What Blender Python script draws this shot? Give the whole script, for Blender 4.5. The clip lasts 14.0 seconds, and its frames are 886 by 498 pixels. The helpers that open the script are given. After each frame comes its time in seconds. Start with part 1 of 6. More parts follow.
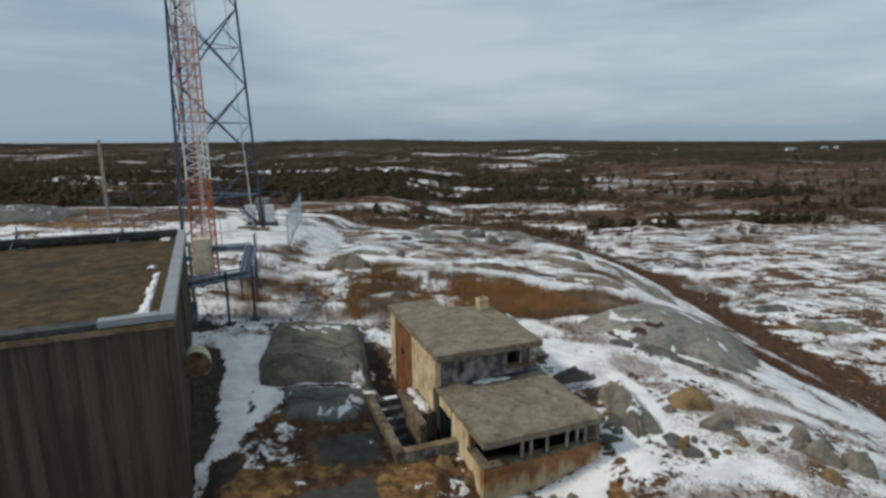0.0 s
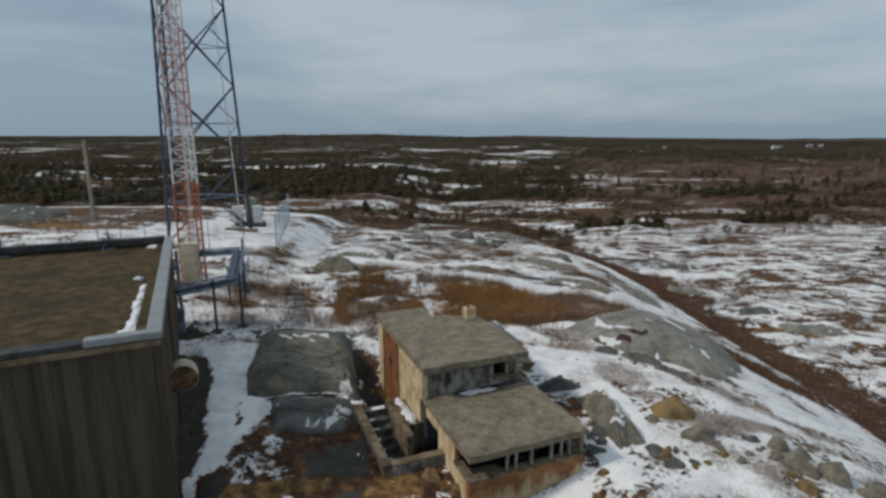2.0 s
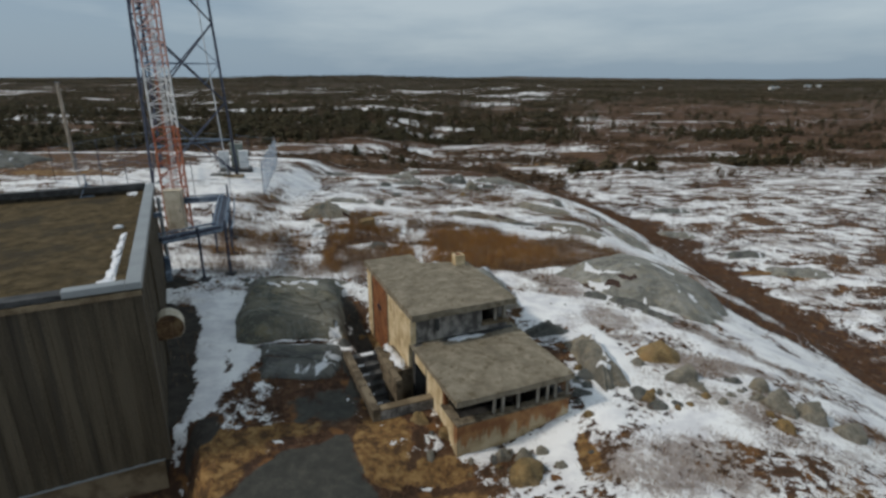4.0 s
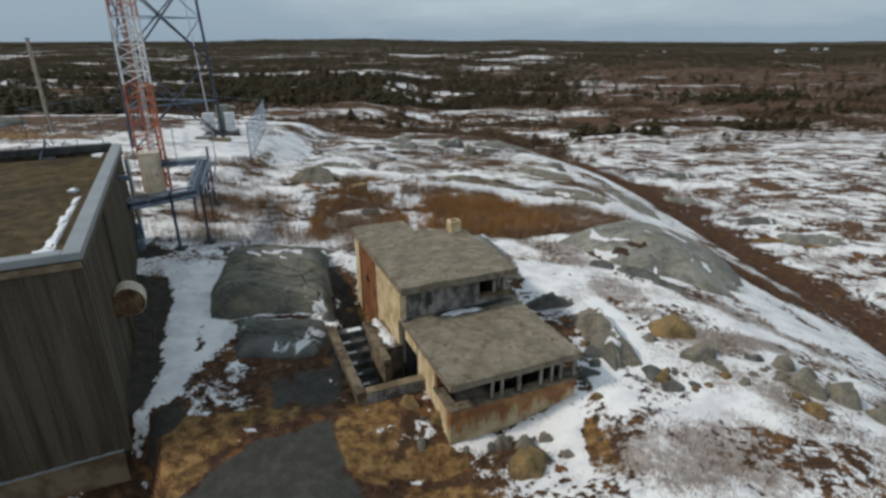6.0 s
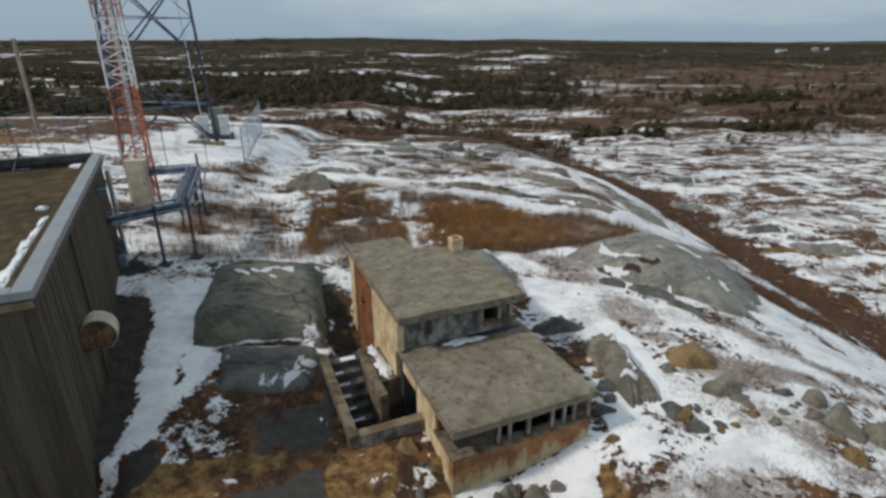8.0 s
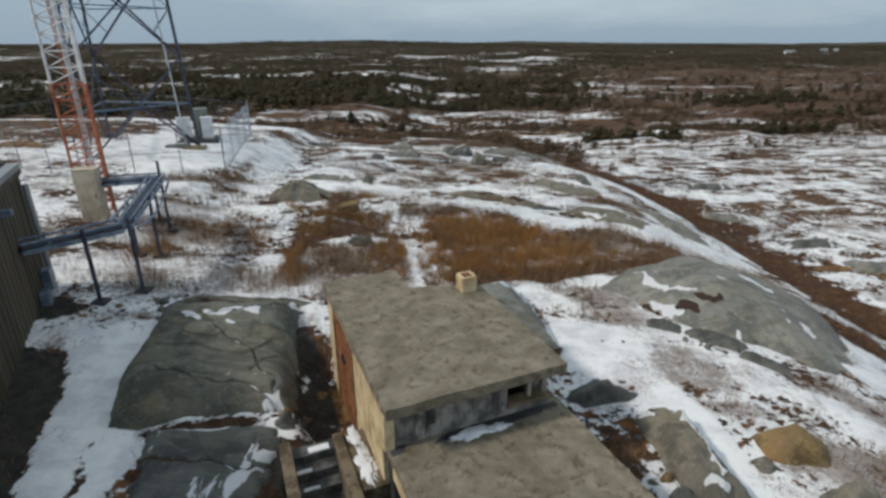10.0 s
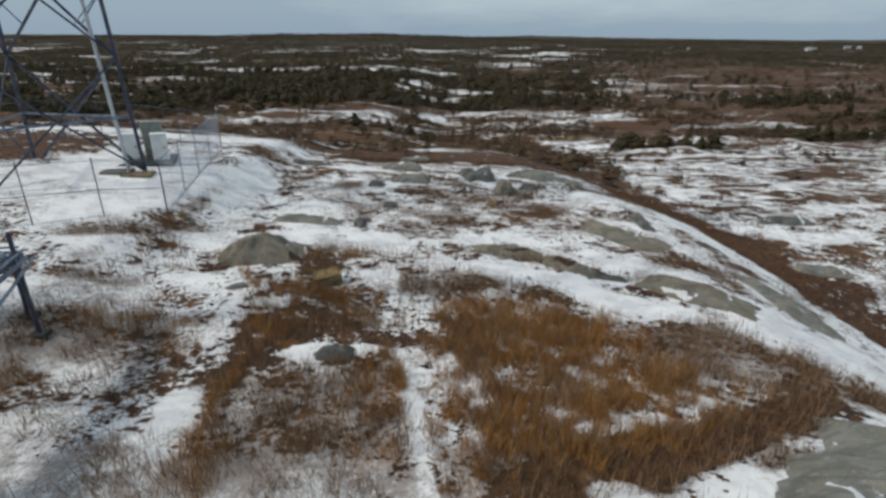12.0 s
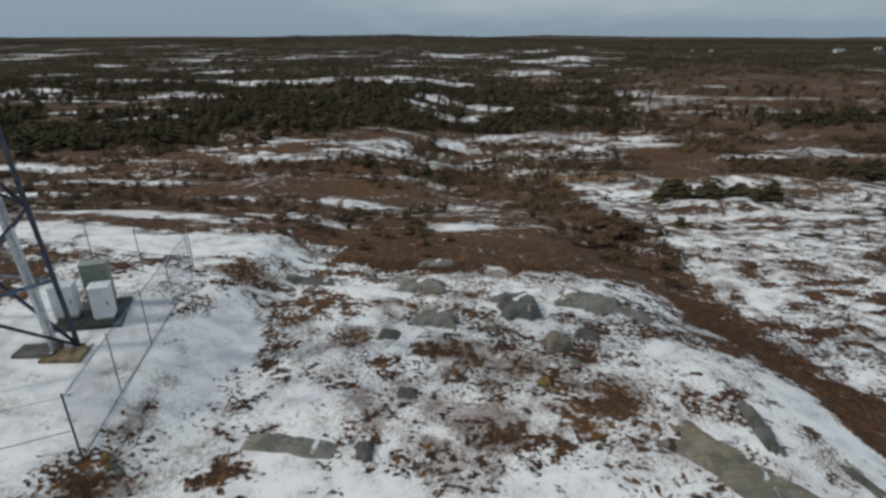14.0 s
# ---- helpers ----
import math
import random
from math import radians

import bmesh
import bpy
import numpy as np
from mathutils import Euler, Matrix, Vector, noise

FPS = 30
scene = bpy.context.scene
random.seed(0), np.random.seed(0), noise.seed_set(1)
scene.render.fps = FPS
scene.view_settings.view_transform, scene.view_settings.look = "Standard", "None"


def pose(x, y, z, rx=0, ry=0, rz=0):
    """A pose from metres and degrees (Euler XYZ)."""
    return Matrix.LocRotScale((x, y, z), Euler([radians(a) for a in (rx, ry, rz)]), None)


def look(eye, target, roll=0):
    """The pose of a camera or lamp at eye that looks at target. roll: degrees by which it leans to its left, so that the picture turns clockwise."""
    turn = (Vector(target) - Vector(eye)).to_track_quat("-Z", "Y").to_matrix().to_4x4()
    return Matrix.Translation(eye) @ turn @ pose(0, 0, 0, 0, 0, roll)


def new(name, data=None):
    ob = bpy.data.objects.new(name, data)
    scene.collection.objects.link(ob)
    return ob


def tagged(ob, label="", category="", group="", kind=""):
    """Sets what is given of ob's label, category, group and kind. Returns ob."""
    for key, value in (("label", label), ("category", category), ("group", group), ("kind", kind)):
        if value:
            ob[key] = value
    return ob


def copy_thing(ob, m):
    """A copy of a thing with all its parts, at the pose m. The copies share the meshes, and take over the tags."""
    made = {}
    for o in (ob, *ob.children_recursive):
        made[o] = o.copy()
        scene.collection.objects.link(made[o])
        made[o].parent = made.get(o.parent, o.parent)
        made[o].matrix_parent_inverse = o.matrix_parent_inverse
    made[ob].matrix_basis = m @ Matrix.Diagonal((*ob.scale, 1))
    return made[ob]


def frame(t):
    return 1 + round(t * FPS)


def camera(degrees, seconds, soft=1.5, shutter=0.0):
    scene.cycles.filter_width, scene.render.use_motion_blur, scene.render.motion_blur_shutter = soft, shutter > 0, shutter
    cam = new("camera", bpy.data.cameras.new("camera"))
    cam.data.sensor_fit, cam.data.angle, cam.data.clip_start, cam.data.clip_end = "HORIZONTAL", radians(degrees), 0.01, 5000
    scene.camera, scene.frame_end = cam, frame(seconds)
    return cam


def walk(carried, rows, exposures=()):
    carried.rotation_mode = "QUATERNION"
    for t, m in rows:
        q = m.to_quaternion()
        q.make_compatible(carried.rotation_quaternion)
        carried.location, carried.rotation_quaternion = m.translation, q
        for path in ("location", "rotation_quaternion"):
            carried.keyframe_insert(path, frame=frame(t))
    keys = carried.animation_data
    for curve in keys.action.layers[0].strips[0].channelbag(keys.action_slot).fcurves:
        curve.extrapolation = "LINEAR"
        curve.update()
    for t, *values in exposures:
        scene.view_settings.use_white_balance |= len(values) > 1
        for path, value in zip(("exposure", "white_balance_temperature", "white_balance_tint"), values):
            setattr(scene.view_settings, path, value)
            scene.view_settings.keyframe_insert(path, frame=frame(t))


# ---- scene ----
cam = camera(79.9, 14.0, soft=2.8)
PATH = [
    (0, (0.028, 0.105, 8.736), (0.03, 2.064, 8.334), -0.2),
    (0.5, (0.047, 0.122, 8.847), (0.054, 2.081, 8.444), -0.1),
    (1, (0.079, 0.06, 9.03), (0.096, 2.018, 8.624), 0.0),
    (1.5, (0.084, 0.064, 9.137), (0.113, 2.021, 8.727), 0.1),
    (2, (0.091, 0.083, 9.269), (0.133, 2.039, 8.85), 0.2),
    (2.5, (0.13, 0.035, 9.318), (0.18, 1.964, 8.793), 0.1),
    (2.7, (0.145, 0.03, 9.325), (0.202, 1.942, 8.737), 0.1),
    (3.0, (0.16, 0.06, 9.33), (0.221, 1.962, 8.712), 0.1),
    (3.6, (0.21, 0.2, 9.29), (0.277, 2.101, 8.669), 0.1),
    (4.2, (0.265, 0.48, 9.22), (0.335, 2.382, 8.600), 0.1),
    (4.8, (0.33, 0.89, 9.11), (0.405, 2.790, 8.485), 0.1),
    (5, (0.351, 1.046, 9.069), (0.424, 2.936, 8.42), 0.1),
    (5.5, (0.432, 1.456, 8.845), (0.502, 3.317, 8.115), -0.0),
    (6, (0.471, 1.89, 8.675), (0.541, 3.749, 7.941), -0.0),
    (6.5, (0.488, 2.249, 8.623), (0.558, 4.108, 7.888), -0.0),
    (7, (0.49, 2.592, 8.647), (0.561, 4.451, 7.911), 0.1),
    (7.5, (0.483, 2.93, 8.74), (0.554, 4.788, 8.004), 0.1),
    (8, (0.479, 3.216, 8.826), (0.55, 5.074, 8.089), 0.1),
    (8.2, (0.48, 3.35, 8.845), (0.550, 5.209, 8.107), 0.1),
    (8.9, (0.5, 4.24, 8.7), (0.565, 6.100, 7.965), 0.1),
    (9.6, (0.55, 5.88, 8.4), (0.608, 7.741, 7.669), 0.0),
    (10.3, (0.61, 8.3, 8.09), (0.660, 10.163, 7.362), -0.1),
    (10.5, (0.624, 9.029, 8.041), (0.672, 10.892, 7.314), -0.1),
    (11, (0.619, 11.153, 8.005), (0.658, 13.012, 7.269), -0.0),
    (11.5, (0.523, 13.579, 8.18), (0.554, 15.435, 7.436), 0.3),
    (12, (0.448, 15.997, 8.389), (0.47, 17.851, 7.641), 0.4),
    (12.5, (0.355, 18.733, 8.619), (0.367, 20.588, 7.869), 0.4),
    (13, (0.168, 21.225, 9.579), (0.163, 23.078, 8.826), 0.4),
    (13.5, (-0.094, 23.697, 11.229), (-0.117, 25.551, 10.48), 0.1),
    (14, (-0.345, 25.901, 12.832), (-0.378, 27.754, 12.082), -0.0),
]
walk(cam, [(t, look(eye, target, roll)) for t, eye, target, roll in PATH],
     [(0, -0.02), (1, -0.14), (2.7, -0.2), (5, -0.04), (8, 0.07), (10.5, 0.09), (12, 0.04), (13, -0.03), (13.5, -0.19), (14, -0.22)])

# ---------------------------------------------------------------- world, sun
SUN_FROM = Vector((-0.72, -0.19, 0.67)).normalized()
world = bpy.data.worlds.new("sky")
scene.world = world
world.use_nodes = True
wt = world.node_tree
wn, wl = wt.nodes, wt.links
wn.clear()
w_out = wn.new("ShaderNodeOutputWorld")
w_bg = wn.new("ShaderNodeBackground")
w_sky = wn.new("ShaderNodeTexSky")
w_sky.sky_type = "NISHITA"
w_sky.sun_disc = False
w_sky.sun_elevation = math.asin(SUN_FROM.z)
w_sky.sun_rotation = math.atan2(SUN_FROM.x, SUN_FROM.y)
w_sky.dust_density = 2.0
w_co = wn.new("ShaderNodeTexCoord")
w_map = wn.new("ShaderNodeMapping")
w_map.inputs["Scale"].default_value = (1.2, 1.2, 6.5)
w_map.inputs["Location"].default_value = (3.1, 1.2, 0.35)
w_n = wn.new("ShaderNodeTexNoise")
w_n.inputs["Scale"].default_value = 1.15
w_n.inputs["Detail"].default_value = 6.0
w_n.inputs["Roughness"].default_value = 0.56
w_r = wn.new("ShaderNodeValToRGB")
w_r.color_ramp.elements[0].position, w_r.color_ramp.elements[0].color = 0.38, (2.98, 3.98, 4.95, 1)
w_r.color_ramp.elements[1].position, w_r.color_ramp.elements[1].color = 0.62, (5.05, 5.95, 6.55, 1)
w_mix = wn.new("ShaderNodeMix")
w_mix.data_type = "RGBA"
w_mix.inputs["Factor"].default_value = 0.86
wl.new(w_co.outputs["Generated"], w_map.inputs["Vector"])
wl.new(w_map.outputs["Vector"], w_n.inputs["Vector"])
# a duller bank of cloud low over the skyline, brighter above
w_sep = wn.new("ShaderNodeSeparateXYZ")
w_up = wn.new("ShaderNodeMapRange")
w_up.interpolation_type = "SMOOTHSTEP"
w_up.inputs["From Min"].default_value, w_up.inputs["From Max"].default_value = 0.02, 0.2
w_up.inputs["To Min"].default_value, w_up.inputs["To Max"].default_value = -0.06, 0.05
w_add = wn.new("ShaderNodeMath")
wl.new(w_co.outputs["Generated"], w_sep.inputs["Vector"])
wl.new(w_sep.outputs["Z"], w_up.inputs["Value"])
# the cloud thins towards the east
w_east = wn.new("ShaderNodeMath")
w_east.operation = "MULTIPLY_ADD"
w_east.inputs[1].default_value = 0.03
wl.new(w_sep.outputs["X"], w_east.inputs[0])
wl.new(w_n.outputs["Fac"], w_east.inputs[2])
wl.new(w_east.outputs["Value"], w_add.inputs[0])
wl.new(w_up.outputs["Result"], w_add.inputs[1])
wl.new(w_add.outputs["Value"], w_r.inputs["Fac"])
wl.new(w_sky.outputs["Color"], w_mix.inputs["A"])
wl.new(w_r.outputs["Color"], w_mix.inputs["B"])
wl.new(w_mix.outputs["Result"], w_bg.inputs["Color"])
wl.new(w_bg.outputs["Background"], w_out.inputs["Surface"])
w_bg.inputs["Strength"].default_value = 0.1

sun = new("sun", bpy.data.lights.new("sun", "SUN"))
sun.data.energy, sun.data.angle, sun.data.color = 1.9, radians(5.0), (1.0, 0.93, 0.83)
sun.matrix_world = look((-60, -20, 60), Vector((-60, -20, 60)) - SUN_FROM)

# ---------------------------------------------------------------- materials


def nodes_of(name):
    m = bpy.data.materials.new(name)
    m.use_nodes = True
    t = m.node_tree
    return m, t.nodes, t.links, t.nodes["Principled BSDF"]


def noise_node(n, l, scale, detail=6.0, rough=0.55, vec=None, stretch=None):
    t = n.new("ShaderNodeTexNoise")
    t.inputs["Scale"].default_value = scale
    t.inputs["Detail"].default_value = detail
    t.inputs["Roughness"].default_value = rough
    if vec is None:
        c = n.new("ShaderNodeTexCoord")
        vec = c.outputs["Object"]
    if stretch:
        mp = n.new("ShaderNodeMapping")
        mp.inputs["Scale"].default_value = stretch
        l.new(vec, mp.inputs["Vector"])
        vec = mp.outputs["Vector"]
    l.new(vec, t.inputs["Vector"])
    return t.outputs["Fac"]


def ramp(n, l, fac, stops):
    r = n.new("ShaderNodeValToRGB")
    e = r.color_ramp.elements
    while len(e) < len(stops):
        e.new(0.5)
    for i, (p, c) in enumerate(stops):
        e[i].position = p
        e[i].color = (*c, 1) if len(c) == 3 else c
    l.new(fac, r.inputs["Fac"])
    return r.outputs["Color"]


def spread(n, l, fac, lo=0.34, hi=0.66):
    """Stretches a noise, which keeps near its middle, over the whole range."""
    r = n.new("ShaderNodeMapRange")
    r.inputs["From Min"].default_value, r.inputs["From Max"].default_value = lo, hi
    l.new(fac, r.inputs["Value"])
    return r.outputs["Result"]


def step(n, l, fac, lo, hi):
    r = n.new("ShaderNodeMapRange")
    r.interpolation_type = "SMOOTHSTEP"
    r.inputs["From Min"].default_value, r.inputs["From Max"].default_value = lo, hi
    l.new(fac, r.inputs["Value"])
    return r.outputs["Result"]


def mix(n, l, fac, a, b, mode="MIX"):
    x = n.new("ShaderNodeMix")
    x.data_type, x.blend_type = "RGBA", mode
    for sock, val in (("Factor", fac), ("A", a), ("B", b)):
        if isinstance(val, (int, float)):
            x.inputs[sock].default_value = val
        elif isinstance(val, tuple):
            x.inputs[sock].default_value = (*val, 1)
        else:
            l.new(val, x.inputs[sock])
    return x.outputs["Result"]


def calc(n, l, op, a, b):
    x = n.new("ShaderNodeMath")
    x.operation = op
    for i, val in enumerate((a, b)):
        if isinstance(val, (int, float)):
            x.inputs[i].default_value = val
        else:
            l.new(val, x.inputs[i])
    return x.outputs["Value"]


def bump(n, l, bsdf, height, strength=0.4, distance=0.02):
    b = n.new("ShaderNodeBump")
    b.inputs["Strength"].default_value = strength
    b.inputs["Distance"].default_value = distance
    l.new(height, b.inputs["Height"])
    l.new(b.outputs["Normal"], bsdf.inputs["Normal"])


def up_facing(n, l):
    g = n.new("ShaderNodeNewGeometry")
    s = n.new("ShaderNodeSeparateXYZ")
    l.new(g.outputs["Normal"], s.inputs["Vector"])
    return s.outputs["Z"]


def mat_grainy(name, stops, scale, rough=0.9, fine=60.0, bumps=0.4, depth=0.01, metal=0.0, stretch=None, stain=None, vary=0.0):
    """A surface with two scales of variation and a fine relief; stain: (colour, scale, lo, hi, stretch)."""
    m, n, l, b = nodes_of(name)
    a = noise_node(n, l, scale, 7, 0.6, stretch=stretch)
    f = noise_node(n, l, fine, 4, 0.6)
    mixed = spread(n, l, calc(n, l, "ADD", calc(n, l, "MULTIPLY", a, 0.65), calc(n, l, "MULTIPLY", f, 0.35)), 0.36, 0.64)
    col = ramp(n, l, mixed, stops)
    if stain:
        c, sc, lo, hi, st = stain
        col = mix(n, l, step(n, l, noise_node(n, l, sc, 6, 0.62, stretch=st), lo, hi), col, c)
    if vary:
        o = n.new("ShaderNodeObjectInfo")
        h = n.new("ShaderNodeHueSaturation")
        l.new(col, h.inputs["Color"])
        l.new(calc(n, l, "ADD", calc(n, l, "MULTIPLY", o.outputs["Random"], vary), 1 - vary / 2), h.inputs["Value"])
        col = h.outputs["Color"]
    l.new(col, b.inputs["Base Color"])
    b.inputs["Roughness"].default_value = rough
    b.inputs["Metallic"].default_value = metal
    if rough >= 0.9:
        b.inputs["Specular IOR Level"].default_value = 0.2
    bump(n, l, b, mixed, bumps, depth)
    return m


M_ROOF = mat_grainy("weathered_concrete_slab", [(0.1, (0.155, 0.13, 0.094)), (0.5, (0.214, 0.184, 0.135)), (0.9, (0.285, 0.247, 0.186))], 2.6, 0.95, 45, 0.6, 0.015,
                    stain=((0.12, 0.096, 0.062), 5.0, 0.5, 0.68, None))
M_SLABEDGE = mat_grainy("slab_edge_concrete", [(0.3, (0.08, 0.06, 0.04)), (0.6, (0.2, 0.16, 0.11))], 3, 0.95, 50, 0.5, 0.012)
# yellowed concrete, its colour lightened for the sun on the lookout's west walls
M_WALL = mat_grainy("sunlit_yellowed_concrete", [(0.2, (0.4, 0.295, 0.16)), (0.5, (0.58, 0.45, 0.27)), (0.8, (0.68, 0.56, 0.37))], 2.2, 0.92, 55, 0.4, 0.01,
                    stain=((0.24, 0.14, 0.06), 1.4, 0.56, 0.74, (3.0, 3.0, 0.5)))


def mat_rust_wall():
    """Ochre concrete on which rust runs down from the ledge in uneven tongues."""
    m, n, l, b = nodes_of("rust_streaked_concrete")
    tc = n.new("ShaderNodeTexCoord")
    v = tc.outputs["Object"]
    sp = n.new("ShaderNodeSeparateXYZ")
    l.new(v, sp.inputs["Vector"])
    a, f = noise_node(n, l, 2.0, 7, 0.6, v), noise_node(n, l, 55, 4, 0.6, v)
    mixed = spread(n, l, calc(n, l, "ADD", calc(n, l, "MULTIPLY", a, 0.65), calc(n, l, "MULTIPLY", f, 0.35)), 0.36, 0.64)
    col = ramp(n, l, mixed, [(0.2, (0.25, 0.18, 0.095)), (0.5, (0.38, 0.29, 0.17)), (0.8, (0.47, 0.38, 0.25))])
    run = noise_node(n, l, 1.6, 6, 0.66, v, (4.0, 4.0, 0.3))
    depth = calc(n, l, "MULTIPLY", calc(n, l, "SUBTRACT", sp.outputs["Z"], 0.35), 0.5)
    rust = step(n, l, calc(n, l, "ADD", run, depth), 0.52, 0.62)
    col = mix(n, l, calc(n, l, "MULTIPLY", rust, 0.85), col, mix(n, l, step(n, l, a, 0.4, 0.6), (0.2, 0.07, 0.02), (0.32, 0.14, 0.04)))
    l.new(col, b.inputs["Base Color"])
    b.inputs["Roughness"].default_value = 0.92
    bump(n, l, b, mixed, 0.4, 0.01)
    return m


M_RUSTWALL = mat_rust_wall()
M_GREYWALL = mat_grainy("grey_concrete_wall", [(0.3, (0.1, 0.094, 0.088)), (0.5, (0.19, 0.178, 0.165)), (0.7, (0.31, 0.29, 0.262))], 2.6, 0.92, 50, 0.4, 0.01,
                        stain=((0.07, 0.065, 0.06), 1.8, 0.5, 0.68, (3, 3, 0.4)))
M_RUST = mat_grainy("rusty_steel", [(0.3, (0.11, 0.04, 0.014)), (0.55, (0.2, 0.07, 0.022)), (0.75, (0.25, 0.1, 0.035))], 3, 0.85, 70, 0.3, 0.006, stretch=(2, 2, 0.6))
M_HOODRUST = mat_grainy("dark_brown_rust", [(0.3, (0.05, 0.026, 0.012)), (0.55, (0.11, 0.055, 0.022)), (0.75, (0.21, 0.14, 0.07))], 3, 0.85, 60, 0.3, 0.005)
M_DARKWOOD = mat_grainy("dark_weathered_timber", [(0.3, (0.05, 0.04, 0.03)), (0.7, (0.2, 0.165, 0.13))], 5, 0.9, 60, 0.4, 0.006, stretch=(3, 3, 0.5))
M_WINDOWPOST = mat_grainy("grey_painted_timber", [(0.3, (0.16, 0.145, 0.12)), (0.7, (0.34, 0.31, 0.26))], 5, 0.9, 60, 0.4, 0.006, stretch=(3, 3, 0.5))
M_STEP = mat_grainy("dark_step_concrete", [(0.3, (0.035, 0.034, 0.033)), (0.7, (0.12, 0.115, 0.11))], 4, 0.6, 60, 0.4, 0.008)
M_SIDING = mat_grainy("brown_metal_siding", [(0.3, (0.043, 0.032, 0.018)), (0.5, (0.067, 0.051, 0.03)), (0.7, (0.091, 0.071, 0.044))], 1.6, 0.7, 30, 0.08, 0.004,
                      stretch=(2.5, 2.5, 0.15), stain=((0.028, 0.022, 0.015), 1.2, 0.5, 0.72, (4, 4, 0.12)))
M_COPING = mat_grainy("galvanised_coping", [(0.2, (0.26, 0.275, 0.28)), (0.8, (0.32, 0.34, 0.345))], 1.2, 0.5, 40, 0.06, 0.003, metal=0.3)
# near-black for roof edges, and for shade painted inside the lookout's lower room
M_NEAR_BLACK = mat_grainy("black_edges_and_room_shade", [(0.3, (0.02, 0.02, 0.02)), (0.7, (0.06, 0.06, 0.06))], 3, 0.7, 40, 0.1, 0.003)
M_GRAVEL = mat_grainy("roof_gravel", [(0.15, (0.048, 0.034, 0.014)), (0.5, (0.086, 0.061, 0.028)), (0.85, (0.136, 0.1, 0.052))], 2.5, 0.95, 38, 1.0, 0.03,
                      stain=((0.052, 0.04, 0.023), 0.5, 0.5, 0.65, None))
M_FOUND = mat_grainy("foundation_concrete", [(0.3, (0.13, 0.095, 0.058)), (0.7, (0.24, 0.185, 0.12))], 2, 0.92, 50, 0.4, 0.01)
M_CREAM = mat_grainy("cream_painted_metal", [(0.3, (0.42, 0.36, 0.26)), (0.7, (0.6, 0.53, 0.41))], 2.5, 0.55, 40, 0.08, 0.003, stain=((0.3, 0.2, 0.1), 2, 0.6, 0.8, (3, 3, 0.5)))
M_WHITE = mat_grainy("white_painted_metal", [(0.3, (0.62, 0.64, 0.65)), (0.7, (0.78, 0.79, 0.79))], 2, 0.5, 40, 0.06, 0.003)
M_GALV = mat_grainy("galvanised_steel", [(0.3, (0.11, 0.15, 0.21)), (0.7, (0.24, 0.3, 0.37))], 3, 0.5, 40, 0.08, 0.003, metal=0.5)
M_DARKSTEEL = mat_grainy("dull_dark_steel", [(0.3, (0.04, 0.045, 0.07)), (0.7, (0.085, 0.095, 0.13))], 3, 0.55, 40, 0.08, 0.003, metal=0.4)
M_LADDER = mat_grainy("pale_cable_bundle", [(0.3, (0.4, 0.43, 0.46)), (0.7, (0.62, 0.65, 0.68))], 3, 0.5, 40, 0.08, 0.003, metal=0.2)
M_RED = mat_grainy("faded_red_paint", [(0.3, (0.27, 0.065, 0.028)), (0.7, (0.43, 0.15, 0.075))], 3, 0.7, 40, 0.08, 0.003)
M_PINK = mat_grainy("bleached_red_paint", [(0.3, (0.36, 0.19, 0.16)), (0.7, (0.5, 0.32, 0.28))], 3, 0.7, 40, 0.08, 0.003)
M_SAGE = mat_grainy("sage_painted_metal", [(0.3, (0.19, 0.21, 0.18)), (0.7, (0.28, 0.3, 0.26))], 3, 0.55, 40, 0.06, 0.003)
M_MASTWHITE = mat_grainy("faded_white_paint", [(0.3, (0.5, 0.5, 0.5)), (0.7, (0.72, 0.72, 0.72))], 3, 0.6, 40, 0.08, 0.003)
M_POLE = mat_grainy("grey_pole_timber", [(0.3, (0.22, 0.18, 0.14)), (0.7, (0.4, 0.35, 0.29))], 4, 0.9, 50, 0.3, 0.01, stretch=(3, 3, 0.3))
M_SNOW = mat_grainy("crusted_snow", [(0.3, (0.66, 0.68, 0.72)), (0.6, (0.8, 0.81, 0.83))], 2.5, 0.75, 25, 0.35, 0.02)
M_PLINTH = mat_grainy("footing_concrete", [(0.3, (0.17, 0.15, 0.12)), (0.7, (0.34, 0.31, 0.26))], 2, 0.92, 50, 0.4, 0.01)
M_TRUNK = mat_grainy("dark_bark", [(0.3, (0.03, 0.024, 0.018)), (0.7, (0.08, 0.065, 0.05))], 5, 0.95, 50, 0.4, 0.01)


def mat_blades(name, a, b, c, rough=0.9, patch=0.6, other=None):
    """Plant matter that varies from piece to piece."""
    m, n, l, bs = nodes_of(name)
    g = n.new("ShaderNodeNewGeometry")
    col = ramp(n, l, g.outputs["Random Per Island"], [(0.0, a), (0.5, b), (1.0, c)])
    tc = n.new("ShaderNodeTexCoord")
    big = noise_node(n, l, patch, 5, 0.6, tc.outputs["Object"])
    col = mix(n, l, step(n, l, big, 0.35, 0.7), col, mix(n, l, 0.45, col, other or a))
    l.new(col, bs.inputs["Base Color"])
    bs.inputs["Roughness"].default_value = rough
    bs.inputs["Specular IOR Level"].default_value = 0.2
    return m


